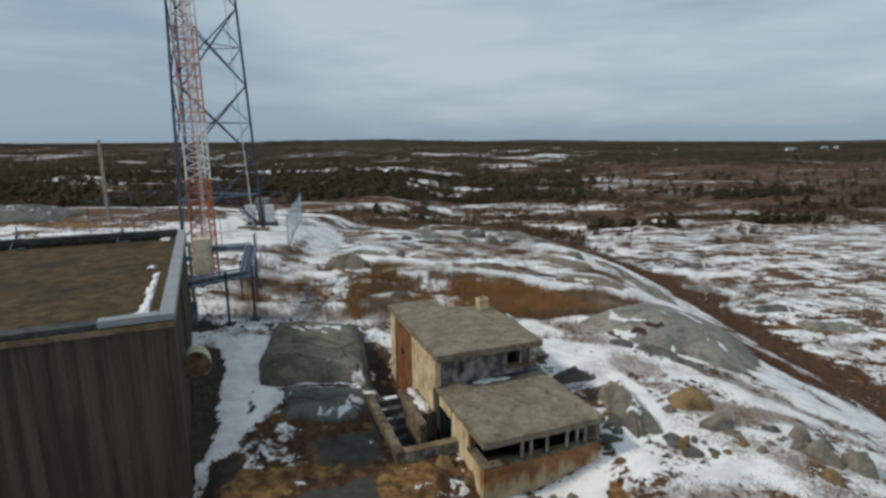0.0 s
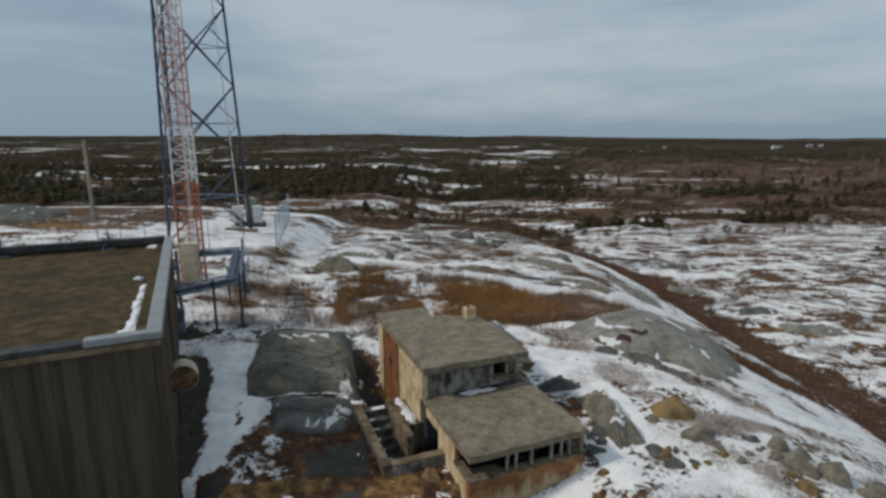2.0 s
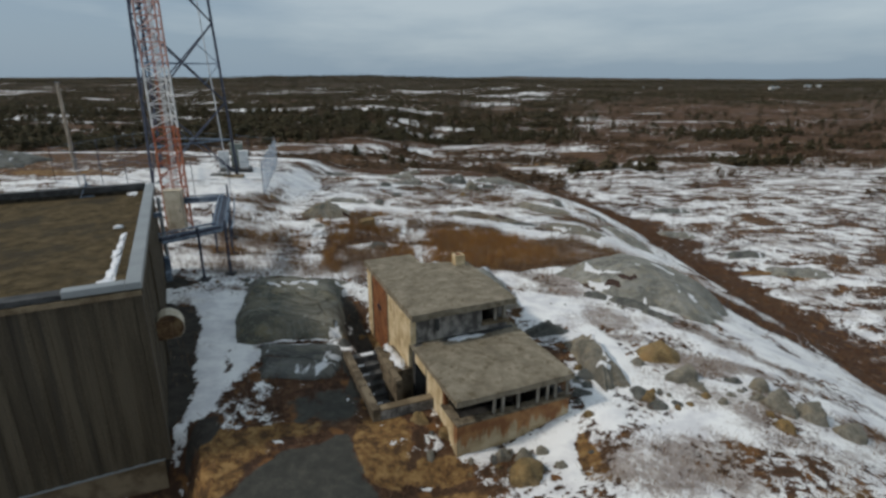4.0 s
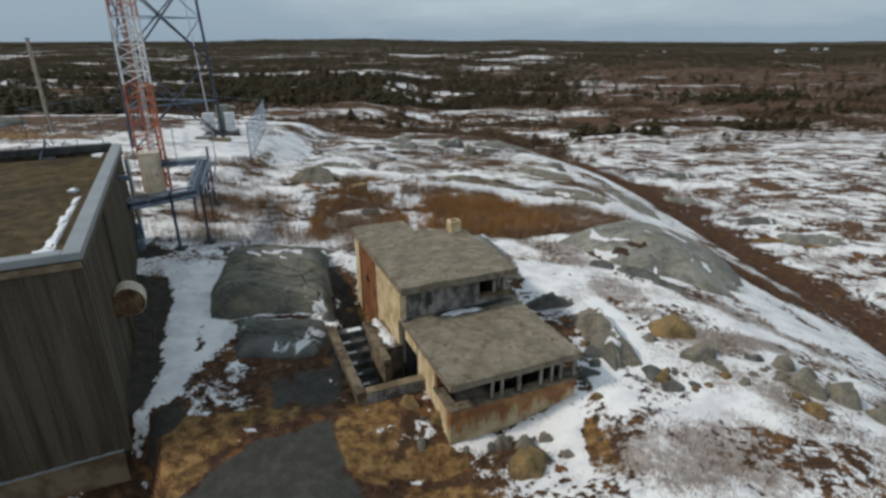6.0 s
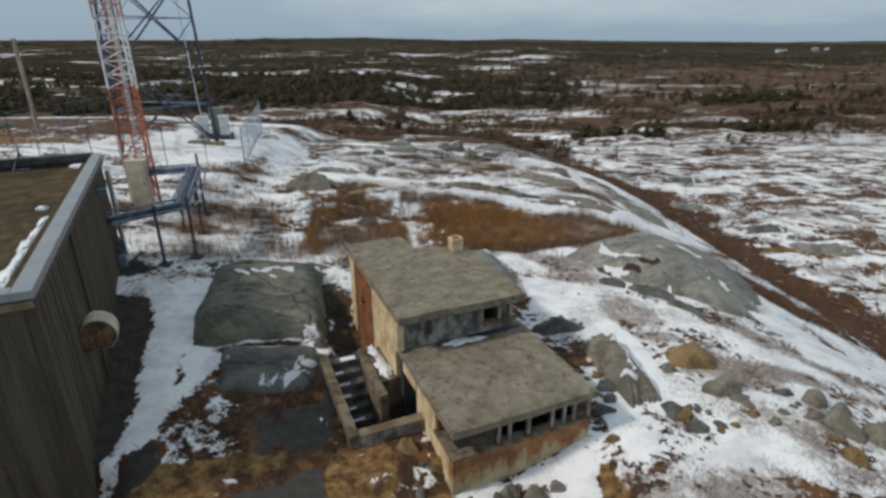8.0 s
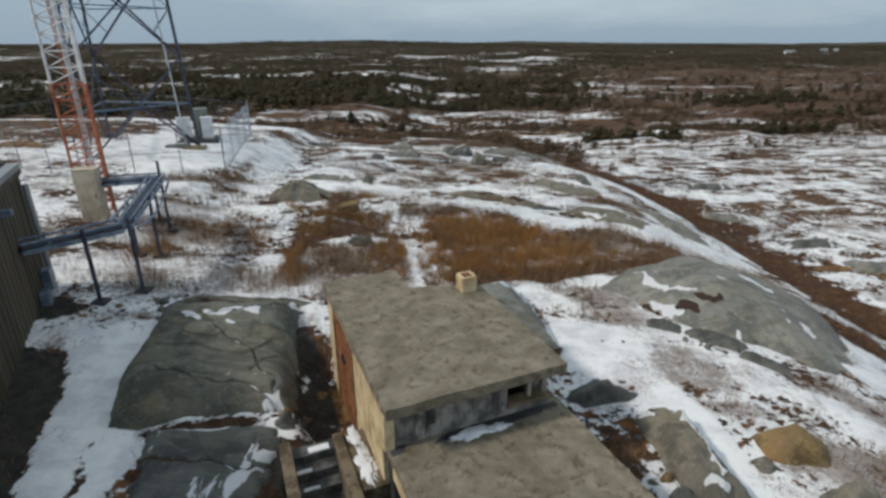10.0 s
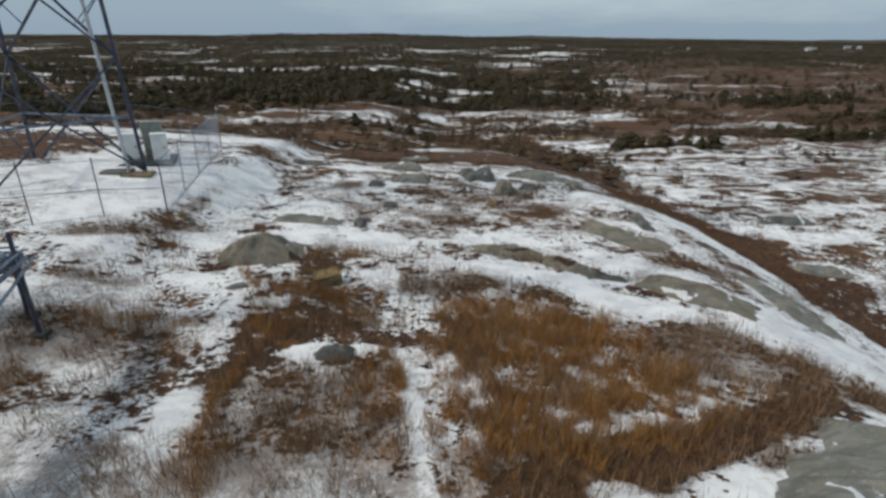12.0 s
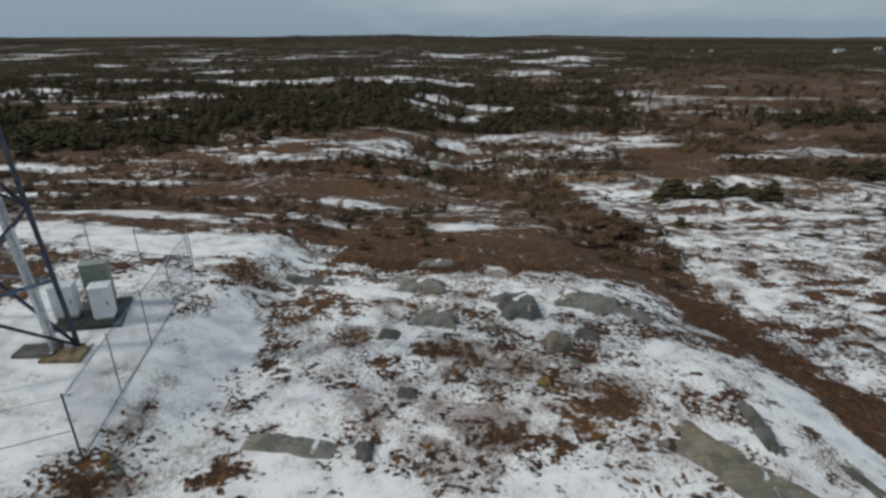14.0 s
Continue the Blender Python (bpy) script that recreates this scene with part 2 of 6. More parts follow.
M_GRASS = mat_blades("dry_orange_grass", (0.17, 0.072, 0.021), (0.34, 0.16, 0.044), (0.54, 0.34, 0.13), patch=0.8, other=(0.19, 0.065, 0.02))
M_HEATH = mat_blades("brown_heath_twigs", (0.07, 0.035, 0.02), (0.14, 0.072, 0.04), (0.24, 0.15, 0.09))
M_PALE = mat_blades("grey_brown_twigs", (0.12, 0.07, 0.04), (0.22, 0.14, 0.085), (0.36, 0.26, 0.175))
M_NEEDLE = mat_blades("dark_spruce_needles", (0.026, 0.025, 0.013), (0.05, 0.045, 0.022), (0.09, 0.074, 0.04), patch=0.035, other=(0.085, 0.056, 0.032))
M_SCRUB = mat_blades("brown_bare_scrub", (0.038, 0.023, 0.012), (0.074, 0.045, 0.024), (0.12, 0.076, 0.043), patch=0.05, other=(0.03, 0.026, 0.013))


def mat_rock(name, dark, mid, pale, lichen, snowy):
    m, n, l, b = nodes_of(name)
    tc = n.new("ShaderNodeTexCoord")
    v = tc.outputs["Object"]
    a = noise_node(n, l, 0.9, 8, 0.62, v)
    f = noise_node(n, l, 55, 4, 0.6, v)
    mixed = spread(n, l, calc(n, l, "ADD", calc(n, l, "MULTIPLY", a, 0.65), calc(n, l, "MULTIPLY", f, 0.35)), 0.37, 0.63)
    col = ramp(n, l, mixed, [(0.32, dark), (0.5, mid), (0.68, pale)])
    col = mix(n, l, calc(n, l, "MULTIPLY", step(n, l, noise_node(n, l, 1.7, 7, 0.68, v), 0.46, 0.6), 0.75), col, lichen)
    tone = noise_node(n, l, 0.45, 5, 0.6, v)
    col = mix(n, l, calc(n, l, "MULTIPLY", step(n, l, tone, 0.44, 0.58), 0.5), col, mix(n, l, 0.5, dark, (0.18, 0.182, 0.172)))
    col = mix(n, l, calc(n, l, "MULTIPLY", step(n, l, noise_node(n, l, 5.0, 6, 0.72, v), 0.53, 0.63), 0.55), col, pale)
    vein = noise_node(n, l, 1.3, 5, 0.6, v, (0.5, 2.4, 1.2))
    col = mix(n, l, calc(n, l, "MULTIPLY", step(n, l, vein, 0.53, 0.6), 0.6), col, dark)
    s = calc(n, l, "ADD", noise_node(n, l, 1.15, 6, 0.6, v, (1.6, 0.55, 1.0)), calc(n, l, "MULTIPLY", up_facing(n, l), 0.22))
    sf = step(n, l, s, 1.0 - snowy, 1.035 - snowy)
    col = mix(n, l, sf, col, (0.78, 0.79, 0.81))
    # joints hold red-brown turf or snow
    at = n.new("ShaderNodeAttribute")
    at.attribute_name = "joint"
    jt = step(n, l, calc(n, l, "ADD", at.outputs["Fac"], calc(n, l, "MULTIPLY", calc(n, l, "SUBTRACT", noise_node(n, l, 3.0, 6, 0.65, v), 0.5), 1.6)), 0.6, 0.72)
    fill = mix(n, l, step(n, l, noise_node(n, l, 0.7, 4, 0.6, v), 0.47, 0.52), (0.075, 0.04, 0.025), (0.78, 0.79, 0.81))
    col = mix(n, l, jt, col, fill)
    # drifts of snow and pockets of turf that lie on the rock
    lay = n.new("ShaderNodeAttribute")
    lay.attribute_name = "drift"
    ragged = calc(n, l, "MULTIPLY", calc(n, l, "SUBTRACT", noise_node(n, l, 3.5, 6, 0.65, v), 0.5), 0.8)
    turf = step(n, l, calc(n, l, "ADD", calc(n, l, "MULTIPLY", lay.outputs["Fac"], -1.0), ragged), 0.42, 0.55)
    drift = step(n, l, calc(n, l, "ADD", lay.outputs["Fac"], ragged), 0.42, 0.52)
    col = mix(n, l, turf, col, mix(n, l, step(n, l, f, 0.4, 0.6), (0.028, 0.015, 0.011), (0.075, 0.036, 0.022)))
    col = mix(n, l, drift, col, (0.8, 0.8, 0.81))
    l.new(col, b.inputs["Base Color"])
    b.inputs["Roughness"].default_value = 0.9
    bump(n, l, b, calc(n, l, "ADD", calc(n, l, "ADD", mixed, calc(n, l, "ADD", sf, drift)), noise_node(n, l, 7.0, 6, 0.7, v)), 0.75, 0.045)
    return m


M_ROCK = mat_rock("grey_granite", (0.15, 0.147, 0.128), (0.26, 0.256, 0.226), (0.37, 0.358, 0.318), (0.29, 0.26, 0.19), 0.16)
M_DOME = mat_rock("lichened_granite", (0.085, 0.084, 0.066), (0.18, 0.174, 0.135), (0.28, 0.27, 0.22), (0.2, 0.17, 0.1), 0.11)
M_ROCKDARK = mat_rock("dark_grey_granite", (0.075, 0.076, 0.07), (0.14, 0.142, 0.13), (0.21, 0.21, 0.19), (0.155, 0.147, 0.115), 0.19)
M_ROCKGOLD = mat_rock("ochre_stained_granite", (0.12, 0.08, 0.035), (0.28, 0.185, 0.072), (0.42, 0.3, 0.14), (0.34, 0.19, 0.06), 0.02)
M_ROCKPALE = mat_rock("pale_granite", (0.13, 0.12, 0.095), (0.25, 0.225, 0.178), (0.36, 0.325, 0.262), (0.26, 0.205, 0.12), 0.12)


def mat_ground():
    m, n, l, b = nodes_of("snow_patched_heath")
    tc = n.new("ShaderNodeTexCoord")
    v = tc.outputs["Object"]

    def att(name):
        a = n.new("ShaderNodeAttribute")
        a.attribute_name = name
        s = n.new("ShaderNodeSeparateColor")
        l.new(a.outputs["Color"], s.inputs["Color"])
        return s.outputs["Red"], s.outputs["Green"], s.outputs["Blue"], a.outputs["Alpha"]

    snow, orange, tar, veil = att("cover")
    ochre, dark, wood, _ = att("soil")
    n1 = noise_node(n, l, 0.8, 9, 0.62, v, (1.0, 1.3, 1))
    n2 = noise_node(n, l, 3.6, 7, 0.62, v)
    n3 = noise_node(n, l, 38.0, 4, 0.6, v)
    n4 = noise_node(n, l, 0.35, 5, 0.6, v)
    n5 = noise_node(n, l, 0.045, 6, 0.62, v, (1.0, 1.6, 1))
    heath = ramp(n, l, spread(n, l, calc(n, l, "ADD", calc(n, l, "MULTIPLY", n2, 0.6), calc(n, l, "MULTIPLY", n3, 0.4))),
                 [(0.2, (0.026, 0.014, 0.009)), (0.45, (0.06, 0.03, 0.017)), (0.65, (0.1, 0.05, 0.027)), (0.85, (0.175, 0.105, 0.058))])
    heath = mix(n, l, step(n, l, n4, 0.42, 0.62), heath, mix(n, l, 0.5, heath, (0.06, 0.035, 0.022)))
    heath = mix(n, l, calc(n, l, "MULTIPLY", step(n, l, n5, 0.48, 0.58), 0.4), heath, (0.12, 0.068, 0.03))
    heath = mix(n, l, calc(n, l, "MULTIPLY", step(n, l, noise_node(n, l, 1.7, 5, 0.6, v), 0.53, 0.62), 0.55), heath, (0.24, 0.11, 0.035))
    col = mix(n, l, wood, heath, mix(n, l, step(n, l, n4, 0.4, 0.65), (0.032, 0.024, 0.013), (0.078, 0.05, 0.026)))
    col = mix(n, l, step(n, l, calc(n, l, "ADD", orange, calc(n, l, "MULTIPLY", calc(n, l, "SUBTRACT", n2, 0.5), 0.9)), 0.45, 0.8), col,
              ramp(n, l, n3, [(0.3, (0.15, 0.075, 0.022)), (0.7, (0.32, 0.19, 0.07))]))
    col = mix(n, l, step(n, l, calc(n, l, "ADD", ochre, calc(n, l, "MULTIPLY", calc(n, l, "SUBTRACT", n2, 0.5), 0.9)), 0.35, 0.6), col,
              ramp(n, l, spread(n, l, n2), [(0.15, (0.075, 0.042, 0.02)), (0.5, (0.185, 0.1, 0.036)), (0.85, (0.29, 0.175, 0.07))]))
    col = mix(n, l, step(n, l, calc(n, l, "ADD", dark, calc(n, l, "MULTIPLY", calc(n, l, "SUBTRACT", n2, 0.5), 0.5)), 0.4, 0.6), col,
              ramp(n, l, n2, [(0.3, (0.022, 0.019, 0.016)), (0.7, (0.065, 0.056, 0.046))]))
    col = mix(n, l, step(n, l, calc(n, l, "ADD", tar, calc(n, l, "MULTIPLY", calc(n, l, "SUBTRACT", n2, 0.5), 1.1)), 0.4, 0.66), col,
              ramp(n, l, mix(n, l, 0.5, n2, n3), [(0.3, (0.028, 0.028, 0.024)), (0.5, (0.052, 0.051, 0.044)), (0.7, (0.1, 0.094, 0.076))]))
    n6 = noise_node(n, l, 0.16, 6, 0.62, v, (0.7, 1.8, 1))
    s = snow
    for nz, amt in ((n1, 2.3), (n2, 2.1), (n6, 1.5), (n3, 0.5)):
        s = calc(n, l, "ADD", s, calc(n, l, "MULTIPLY", calc(n, l, "SUBTRACT", nz, 0.5), amt))
    sf = step(n, l, s, 0.42, 0.55)
    # sprigs and clods that break the crust
    fl = calc(n, l, "ADD", noise_node(n, l, 5.5, 6, 0.66, v), calc(n, l, "MULTIPLY", calc(n, l, "SUBTRACT", noise_node(n, l, 0.42, 4, 0.6, v), 0.5), 0.75))
    fl = calc(n, l, "SUBTRACT", fl, calc(n, l, "MULTIPLY", step(n, l, snow, 0.75, 1.25), 0.3))
    sf = calc(n, l, "MULTIPLY", sf, calc(n, l, "SUBTRACT", 1.0, step(n, l, fl, 0.54, 0.6)))
    white = ramp(n, l, spread(n, l, n1), [(0.2, (0.68, 0.67, 0.68)), (0.5, (0.81, 0.8, 0.795)), (0.7, (0.87, 0.86, 0.845))])
    # thin snow, through which twigs and dead grass show
    n7 = noise_node(n, l, 0.75, 5, 0.6, v)
    n8 = noise_node(n, l, 22.0, 5, 0.7, v, (1.6, 0.7, 1))
    vf = calc(n, l, "ADD", calc(n, l, "MULTIPLY", calc(n, l, "SUBTRACT", n7, 0.5), 2.3), veil)
    n9 = noise_node(n, l, 6.5, 6, 0.68, v, (1.2, 0.8, 1))
    vf = calc(n, l, "ADD", vf, calc(n, l, "MULTIPLY", calc(n, l, "SUBTRACT", n8, 0.5), 1.35))
    vf = calc(n, l, "ADD", vf, calc(n, l, "MULTIPLY", calc(n, l, "SUBTRACT", n9, 0.5), 1.6))
    vf = calc(n, l, "MULTIPLY", step(n, l, vf, 0.2, 0.95), 0.82)
    thin = ramp(n, l, n2, [(0.3, (0.1, 0.068, 0.052)), (0.5, (0.2, 0.15, 0.122)), (0.7, (0.33, 0.275, 0.24))])
    thin = mix(n, l, calc(n, l, "MULTIPLY", orange, 0.75), thin, (0.3, 0.17, 0.075))
    white = mix(n, l, vf, white, thin)
    col = mix(n, l, sf, col, white)
    l.new(col, b.inputs["Base Color"])
    b.inputs["Roughness"].default_value = 0.92
    b.inputs["Specular IOR Level"].default_value = 0.25
    bump(n, l, b, calc(n, l, "ADD", calc(n, l, "MULTIPLY", sf, 0.8), calc(n, l, "ADD", n2, calc(n, l, "MULTIPLY", n3, 0.35))), 0.6, 0.06)
    return m


M_GROUND = mat_ground()

# ---------------------------------------------------------------- building blocks


def part(name, bm, material, parent=None, label="", smooth=False):
    me = bpy.data.meshes.new(name)
    bm.to_mesh(me)
    bm.free()
    me.materials.append(material)
    if smooth:
        me.polygons.foreach_set("use_smooth", [True] * len(me.polygons))
    ob = new(name, me)
    if parent:
        ob.parent = parent
    if label:
        tagged(ob, label)
    return ob


def raw(name, verts, faces, material, parent=None, smooth=False):
    me = bpy.data.meshes.new(name)
    me.from_pydata(verts, [], faces)
    me.materials.append(material)
    if smooth:
        me.polygons.foreach_set("use_smooth", [True] * len(me.polygons))
    me.update()
    ob = new(name, me)
    if parent:
        ob.parent = parent
    return ob


def thing(name, m, label, category, group="", kind=""):
    ob = new(name)
    ob.matrix_basis = m
    return tagged(ob, label, category, group, kind)


def add_box(bm, x0, x1, y0, y1, z0, z1, bevel=0.0, rough=0.0, cuts=0):
    """A box, bevelled, with its corners a little uneven where rough is given."""
    got = bmesh.ops.create_cube(bm, size=1.0)
    vs = got["verts"]
    for p in vs:
        p.co = Vector(((x0 + x1) / 2 + p.co.x * (x1 - x0), (y0 + y1) / 2 + p.co.y * (y1 - y0), (z0 + z1) / 2 + p.co.z * (z1 - z0)))
    es = list({e for p in vs for e in p.link_edges})
    if cuts:
        out = bmesh.ops.subdivide_edges(bm, edges=es, cuts=cuts, use_grid_fill=True)
        vs = list(bm.verts)
    elif bevel:
        out = bmesh.ops.bevel(bm, geom=es, offset=bevel, segments=2, affect="EDGES", profile=0.6)
        vs = out["verts"]
    if rough:
        for p in vs:
            p.co += noise.noise_vector(p.co * 2.3) * rough
    return vs


def box(name, dims, material, parent=None, label="", bevel=0.01, rough=0.0, cuts=0):
    bm = bmesh.new()
    add_box(bm, *dims, bevel, rough, cuts)
    return part(name, bm, material, parent, label)


def add_rod(bm, a, b, r0, r1=None, seg=6):
    a, b = Vector(a), Vector(b)
    r1 = r0 if r1 is None else r1
    d = b - a
    q = d.to_track_quat("Z", "Y").to_matrix().to_4x4()
    m = Matrix.Translation((a + b) / 2) @ q
    bmesh.ops.create_cone(bm, cap_ends=True, segments=seg, radius1=r0, radius2=r1, depth=d.length, matrix=m)


def rod(name, a, b, r, material, parent=None, label="", r1=None, seg=6):
    bm = bmesh.new()
    add_rod(bm, a, b, r, r1, seg)
    return part(name, bm, material, parent, label)


def add_bar(bm, a, b, w):
    """An angle-iron bar: two thin flanges at right angles."""
    a, b = Vector(a), Vector(b)
    d = b - a
    m = Matrix.Translation((a + b) / 2) @ d.to_track_quat("Z", "Y").to_matrix().to_4x4()
    t = w * 0.16
    for sx, sy, ox, oy in ((w, t, 0, 0), (t, w, -w / 2, w / 2)):
        got = bmesh.ops.create_cube(bm, size=1.0)
        for p in got["verts"]:
            p.co = m @ Vector((p.co.x * sx + ox, p.co.y * sy + oy, p.co.z * d.length))


def bar(name, a, b, w, material, parent=None):
    bm = bmesh.new()
    add_bar(bm, a, b, w)
    return part(name, bm, material, parent)


# value noise on arrays
def hash2(i, j, seed):
    h = np.sin(i * 127.1 + j * 311.7 + seed * 74.7) * 43758.5453
    return h - np.floor(h)


def vnoise(x, y, seed=0):
    i, j = np.floor(x), np.floor(y)
    u, v = x - i, y - j
    u, v = u * u * (3 - 2 * u), v * v * (3 - 2 * v)
    return (hash2(i, j, seed) * (1 - u) + hash2(i + 1, j, seed) * u) * (1 - v) + (hash2(i, j + 1, seed) * (1 - u) + hash2(i + 1, j + 1, seed) * u) * v


def fbm(x, y, scale, seed=0, octaves=4):
    s, a, tot = 0.0, 1.0, 0.0
    for o in range(octaves):
        s = s + a * vnoise(x / scale * 2 ** o + 17.3 * o, y / scale * 2 ** o - 9.1 * o, seed + o)
        tot += a
        a *= 0.55
    return s / tot


def smooth(a, b, x):
    t = np.clip((x - a) / (b - a), 0, 1)
    return t * t * (3 - 2 * t)


def oval(x, y, cx, cy, rx, ry, turn=0.0, soft=0.5):
    """1 inside an oval, falling to 0 across its soft rim."""
    c, s = math.cos(radians(turn)), math.sin(radians(turn))
    dx, dy = x - cx, y - cy
    r = np.hypot((dx * c + dy * s) / rx, (-dx * s + dy * c) / ry)
    return 1 - smooth(1 - soft, 1 + soft, r)


# ---------------------------------------------------------------- the lie of the land
BUNK = pose(1.0, 11.46, 0, 0, 0, 21)
BUNK_INV = BUNK.inverted()


def bunker_uv(x, y):
    m = BUNK_INV
    return m[0][0] * x + m[0][1] * y + m[0][3], m[1][0] * x + m[1][1] * y + m[1][3]


def brow(y):
    """How far east the plateau reaches before it falls to the flat."""
    return np.interp(y, [-20, 19, 30, 42, 47, 52, 60, 90, 200], [17.5, 16.8, 16.6, 15.7, 14.8, 12.8, 11.8, 8, -12])


def land(x, y):
    x, y = np.asarray(x, float), np.asarray(y, float)
    # the trodden ground round the lookout, and the lower shelf behind it
    near = 0.56 - 0.08 * np.clip(x + 1, -24, 0)
    shelf = 0.2 - 0.035 * np.clip(x, -24, 0) - 0.045 * np.clip(x, 0, 20) - 0.022 * np.clip(y - 33, 0, 20)
    k = smooth(23, 28, y) * smooth(-12.2, -8.6, x)
    z = near * (1 - k) + shelf * k
    edge = brow(y)
    k = smooth(np.interp(y, [20, 40], [-8.5, -5.5]), 6.0, x - edge)
    z = z * (1 - k) - 3.4 * k
    # the ground falls north of the plateau into a broad shallow valley, deeper to the east
    k = smooth(48, 92, y)
    z = z * (1 - k) - (4.3 + (1.7 + 4.5 * smooth(-20, 6, x)) * np.interp(y, [60, 72, 132, 150], [0, 0.07, 0.94, 1.0])) * k
    # the yard falls away below the front of the service building, and a worn path runs past the upper door
    bx, by = (x + 5.8) * 0.91 + (y - 10.97) * 0.4147, -(x + 5.8) * 0.4147 + (y - 10.97) * 0.91
    z = z - 1.7 * smooth(0.8, 0.1, by) * smooth(0.7, 0.0, bx) * (bx > -16)
    z = z - 0.75 * oval(x, y, -1.85, 17.5, 0.65, 2.1, 21, 0.35) - 0.55 * oval(x, y, 2.0, 10.7, 2.6, 1.6, 21, 0.5)
    far = np.hypot(x, y)
    k = smooth(170, 480, far)
    z = z * (1 - k) - 7.0 * k
    z = z + (fbm(x, y, 5.0, 3, 3) - 0.5) * 0.28 * smooth(9, 22, y) * (1 - oval(x, y, -17, 41, 9, 8, 0, 0.3))
    z = z + (fbm(x, y, 26.0, 8, 3) - 0.5) * 1.6 * smooth(60, 130, far) + (fbm(x, y, 11.0, 9, 3) - 0.5) * 2.4 * smooth(66, 92, y) * (1 - smooth(150, 220, y))
    z = z + (fbm(x, y, 160.0, 11, 4) - 0.42) * 13.0 * smooth(160, 700, far) + ((fbm(x, y, 900.0, 5, 3) - 0.45) * 24 - 1) * smooth(700, 2200, far)
    z = z + 11 * np.exp(-((x + 300) / 420) ** 2 - ((y - 1700) / 500) ** 2) + 10 * np.exp(-((x - 620) / 330) ** 2 - ((y - 3800) / 500) ** 2)
    return z


def pit_mask(x, y):
    u, v = bunker_uv(x, y)
    return ((u > -1.6) & (u < 0.3) & (v > 1.9) & (v < 4.6)) | ((u > 0.15) & (u < 3.2) & (v > 0.2) & (v < 7.6))


def patches(x, y, rows, soft=0.5):
    """The strongest of a set of ovals (centre, radii, turn, strength) at each place."""
    out = np.zeros_like(x)
    for cx, cy, rx, ry, a, amt in rows:
        out = np.maximum(out, amt * oval(x, y, cx, cy, rx, ry, a, soft))
    return out


# dry orange grass behind the lookout: the west plot, its edge strip, the mound, and the large east plot
ORANGE_WEST = ((-4.6, 30.5, 1.1, 1.9, 5, 0.95), (-2.6, 31.3, 1.6, 0.9, 0, 0.7), (-4.75, 26.8, 0.2, 3.0, 8, 0.95), (-4.1, 24.3, 0.3, 1.2, 25, 0.7), (-1.1, 26.7, 0.8, 1.7, 5, 0.95),
               (-0.6, 24.9, 0.9, 0.9, 0, 0.65), (-3.5, 26.9, 1.1, 0.5, 0, 0.35), (-3.4, 35.15, 1.5, 0.26, 12, 0.95), (-0.2, 35.65, 1.1, 0.26, 10, 0.9), (-5.9, 32.9, 0.25, 1.3, 35, 0.9), (-9.8, 25.9, 0.9, 1.3, 20, 0.5), (-8.6, 29.6, 1.9, 0.8, 5, 0.5), (-7.6, 28.2, 1.4, 1.0, 0, 0.4))
ORANGE_EAST = ((0.95, 25.2, 0.8, 1.8, 0, 0.85), (2.0, 29.6, 2.3, 2.3, 0, 1.0), (4.4, 29.3, 2.3, 2.1, -10, 1.0), (6.3, 27.4, 2.1, 1.7, -30, 1.0), (2.2, 26.3, 2.0, 2.3, 0, 0.85), (4.2, 25.6, 2.6, 1.7, 15, 1.0), (2.6, 24.9, 2.6, 0.8, 6, 0.9), (7.8, 26.6, 1.1, 0.6, 20, 0.9))
BROWN = ((3.3, 23.6, 1.7, 0.5, 10, 3.0), (4.6, 24.3, 2.8, 0.55, 14, 3.0), (8.3, 25.9, 2.4, 0.5, 26, 3.0), (11.2, 27.9, 3.4, 1.0, -24, 0.95), (8.8, 29.2, 1.8, 0.8, -30, 0.55), (-0.9, 45.8, 1.5, 0.6, 0, 0.9), (1.1, 40.7, 1.2, 1.0, 30, 0.7), (6.1, 42.5, 0.7, 0.5, 0, 0.7), (-3.9, 35.9, 0.4, 0.3, 0, 0.7), (-6.8, 57.6, 2.4, 1.2, 0, 0.9), (-11.2, 51.2, 2.0, 0.8, 0, 0.8),
         (5.5, 57.2, 2.6, 1.5, 0, 0.9), (1.2, 55.2, 2.2, 0.9, 0, 0.7), (-5.0, 47.0, 0.8, 0.9, 0, 0.5), (5.9, 42.2, 0.8, 0.5, 0, 0.5), (-1.0, 39.8, 0.4, 0.5, 0, 0.7))
BROWN_NEAR = ((-10.3, 37.2, 0.9, 0.5, 30, 0.8), (-12.2, 35.0, 1.9, 0.5, 28, 0.8), (-10.7, 39.8, 0.35, 1.5, 5, 0.5), (5.6, 22.3, 1.3, 0.6, -20, 0.5), (7.6, 24.4, 0.8, 0.25, 20, 0.8), (-8.4, 33.6, 1.2, 0.3, 0, 0.6), (-10.6, 31.8, 1.4, 0.35, 20, 0.6),
              (-7.2, 20.6, 1.0, 0.5, 10, 0.7), (6.5, 12.9, 0.4, 0.3, -20, 0.6), (7.0, 13.3, 0.5, 0.25, 10, 0.4), (11.8, 14.2, 0.5, 0.3, 0, 0.6), (12.6, 12.6, 0.7, 0.4, 0, 0.6))
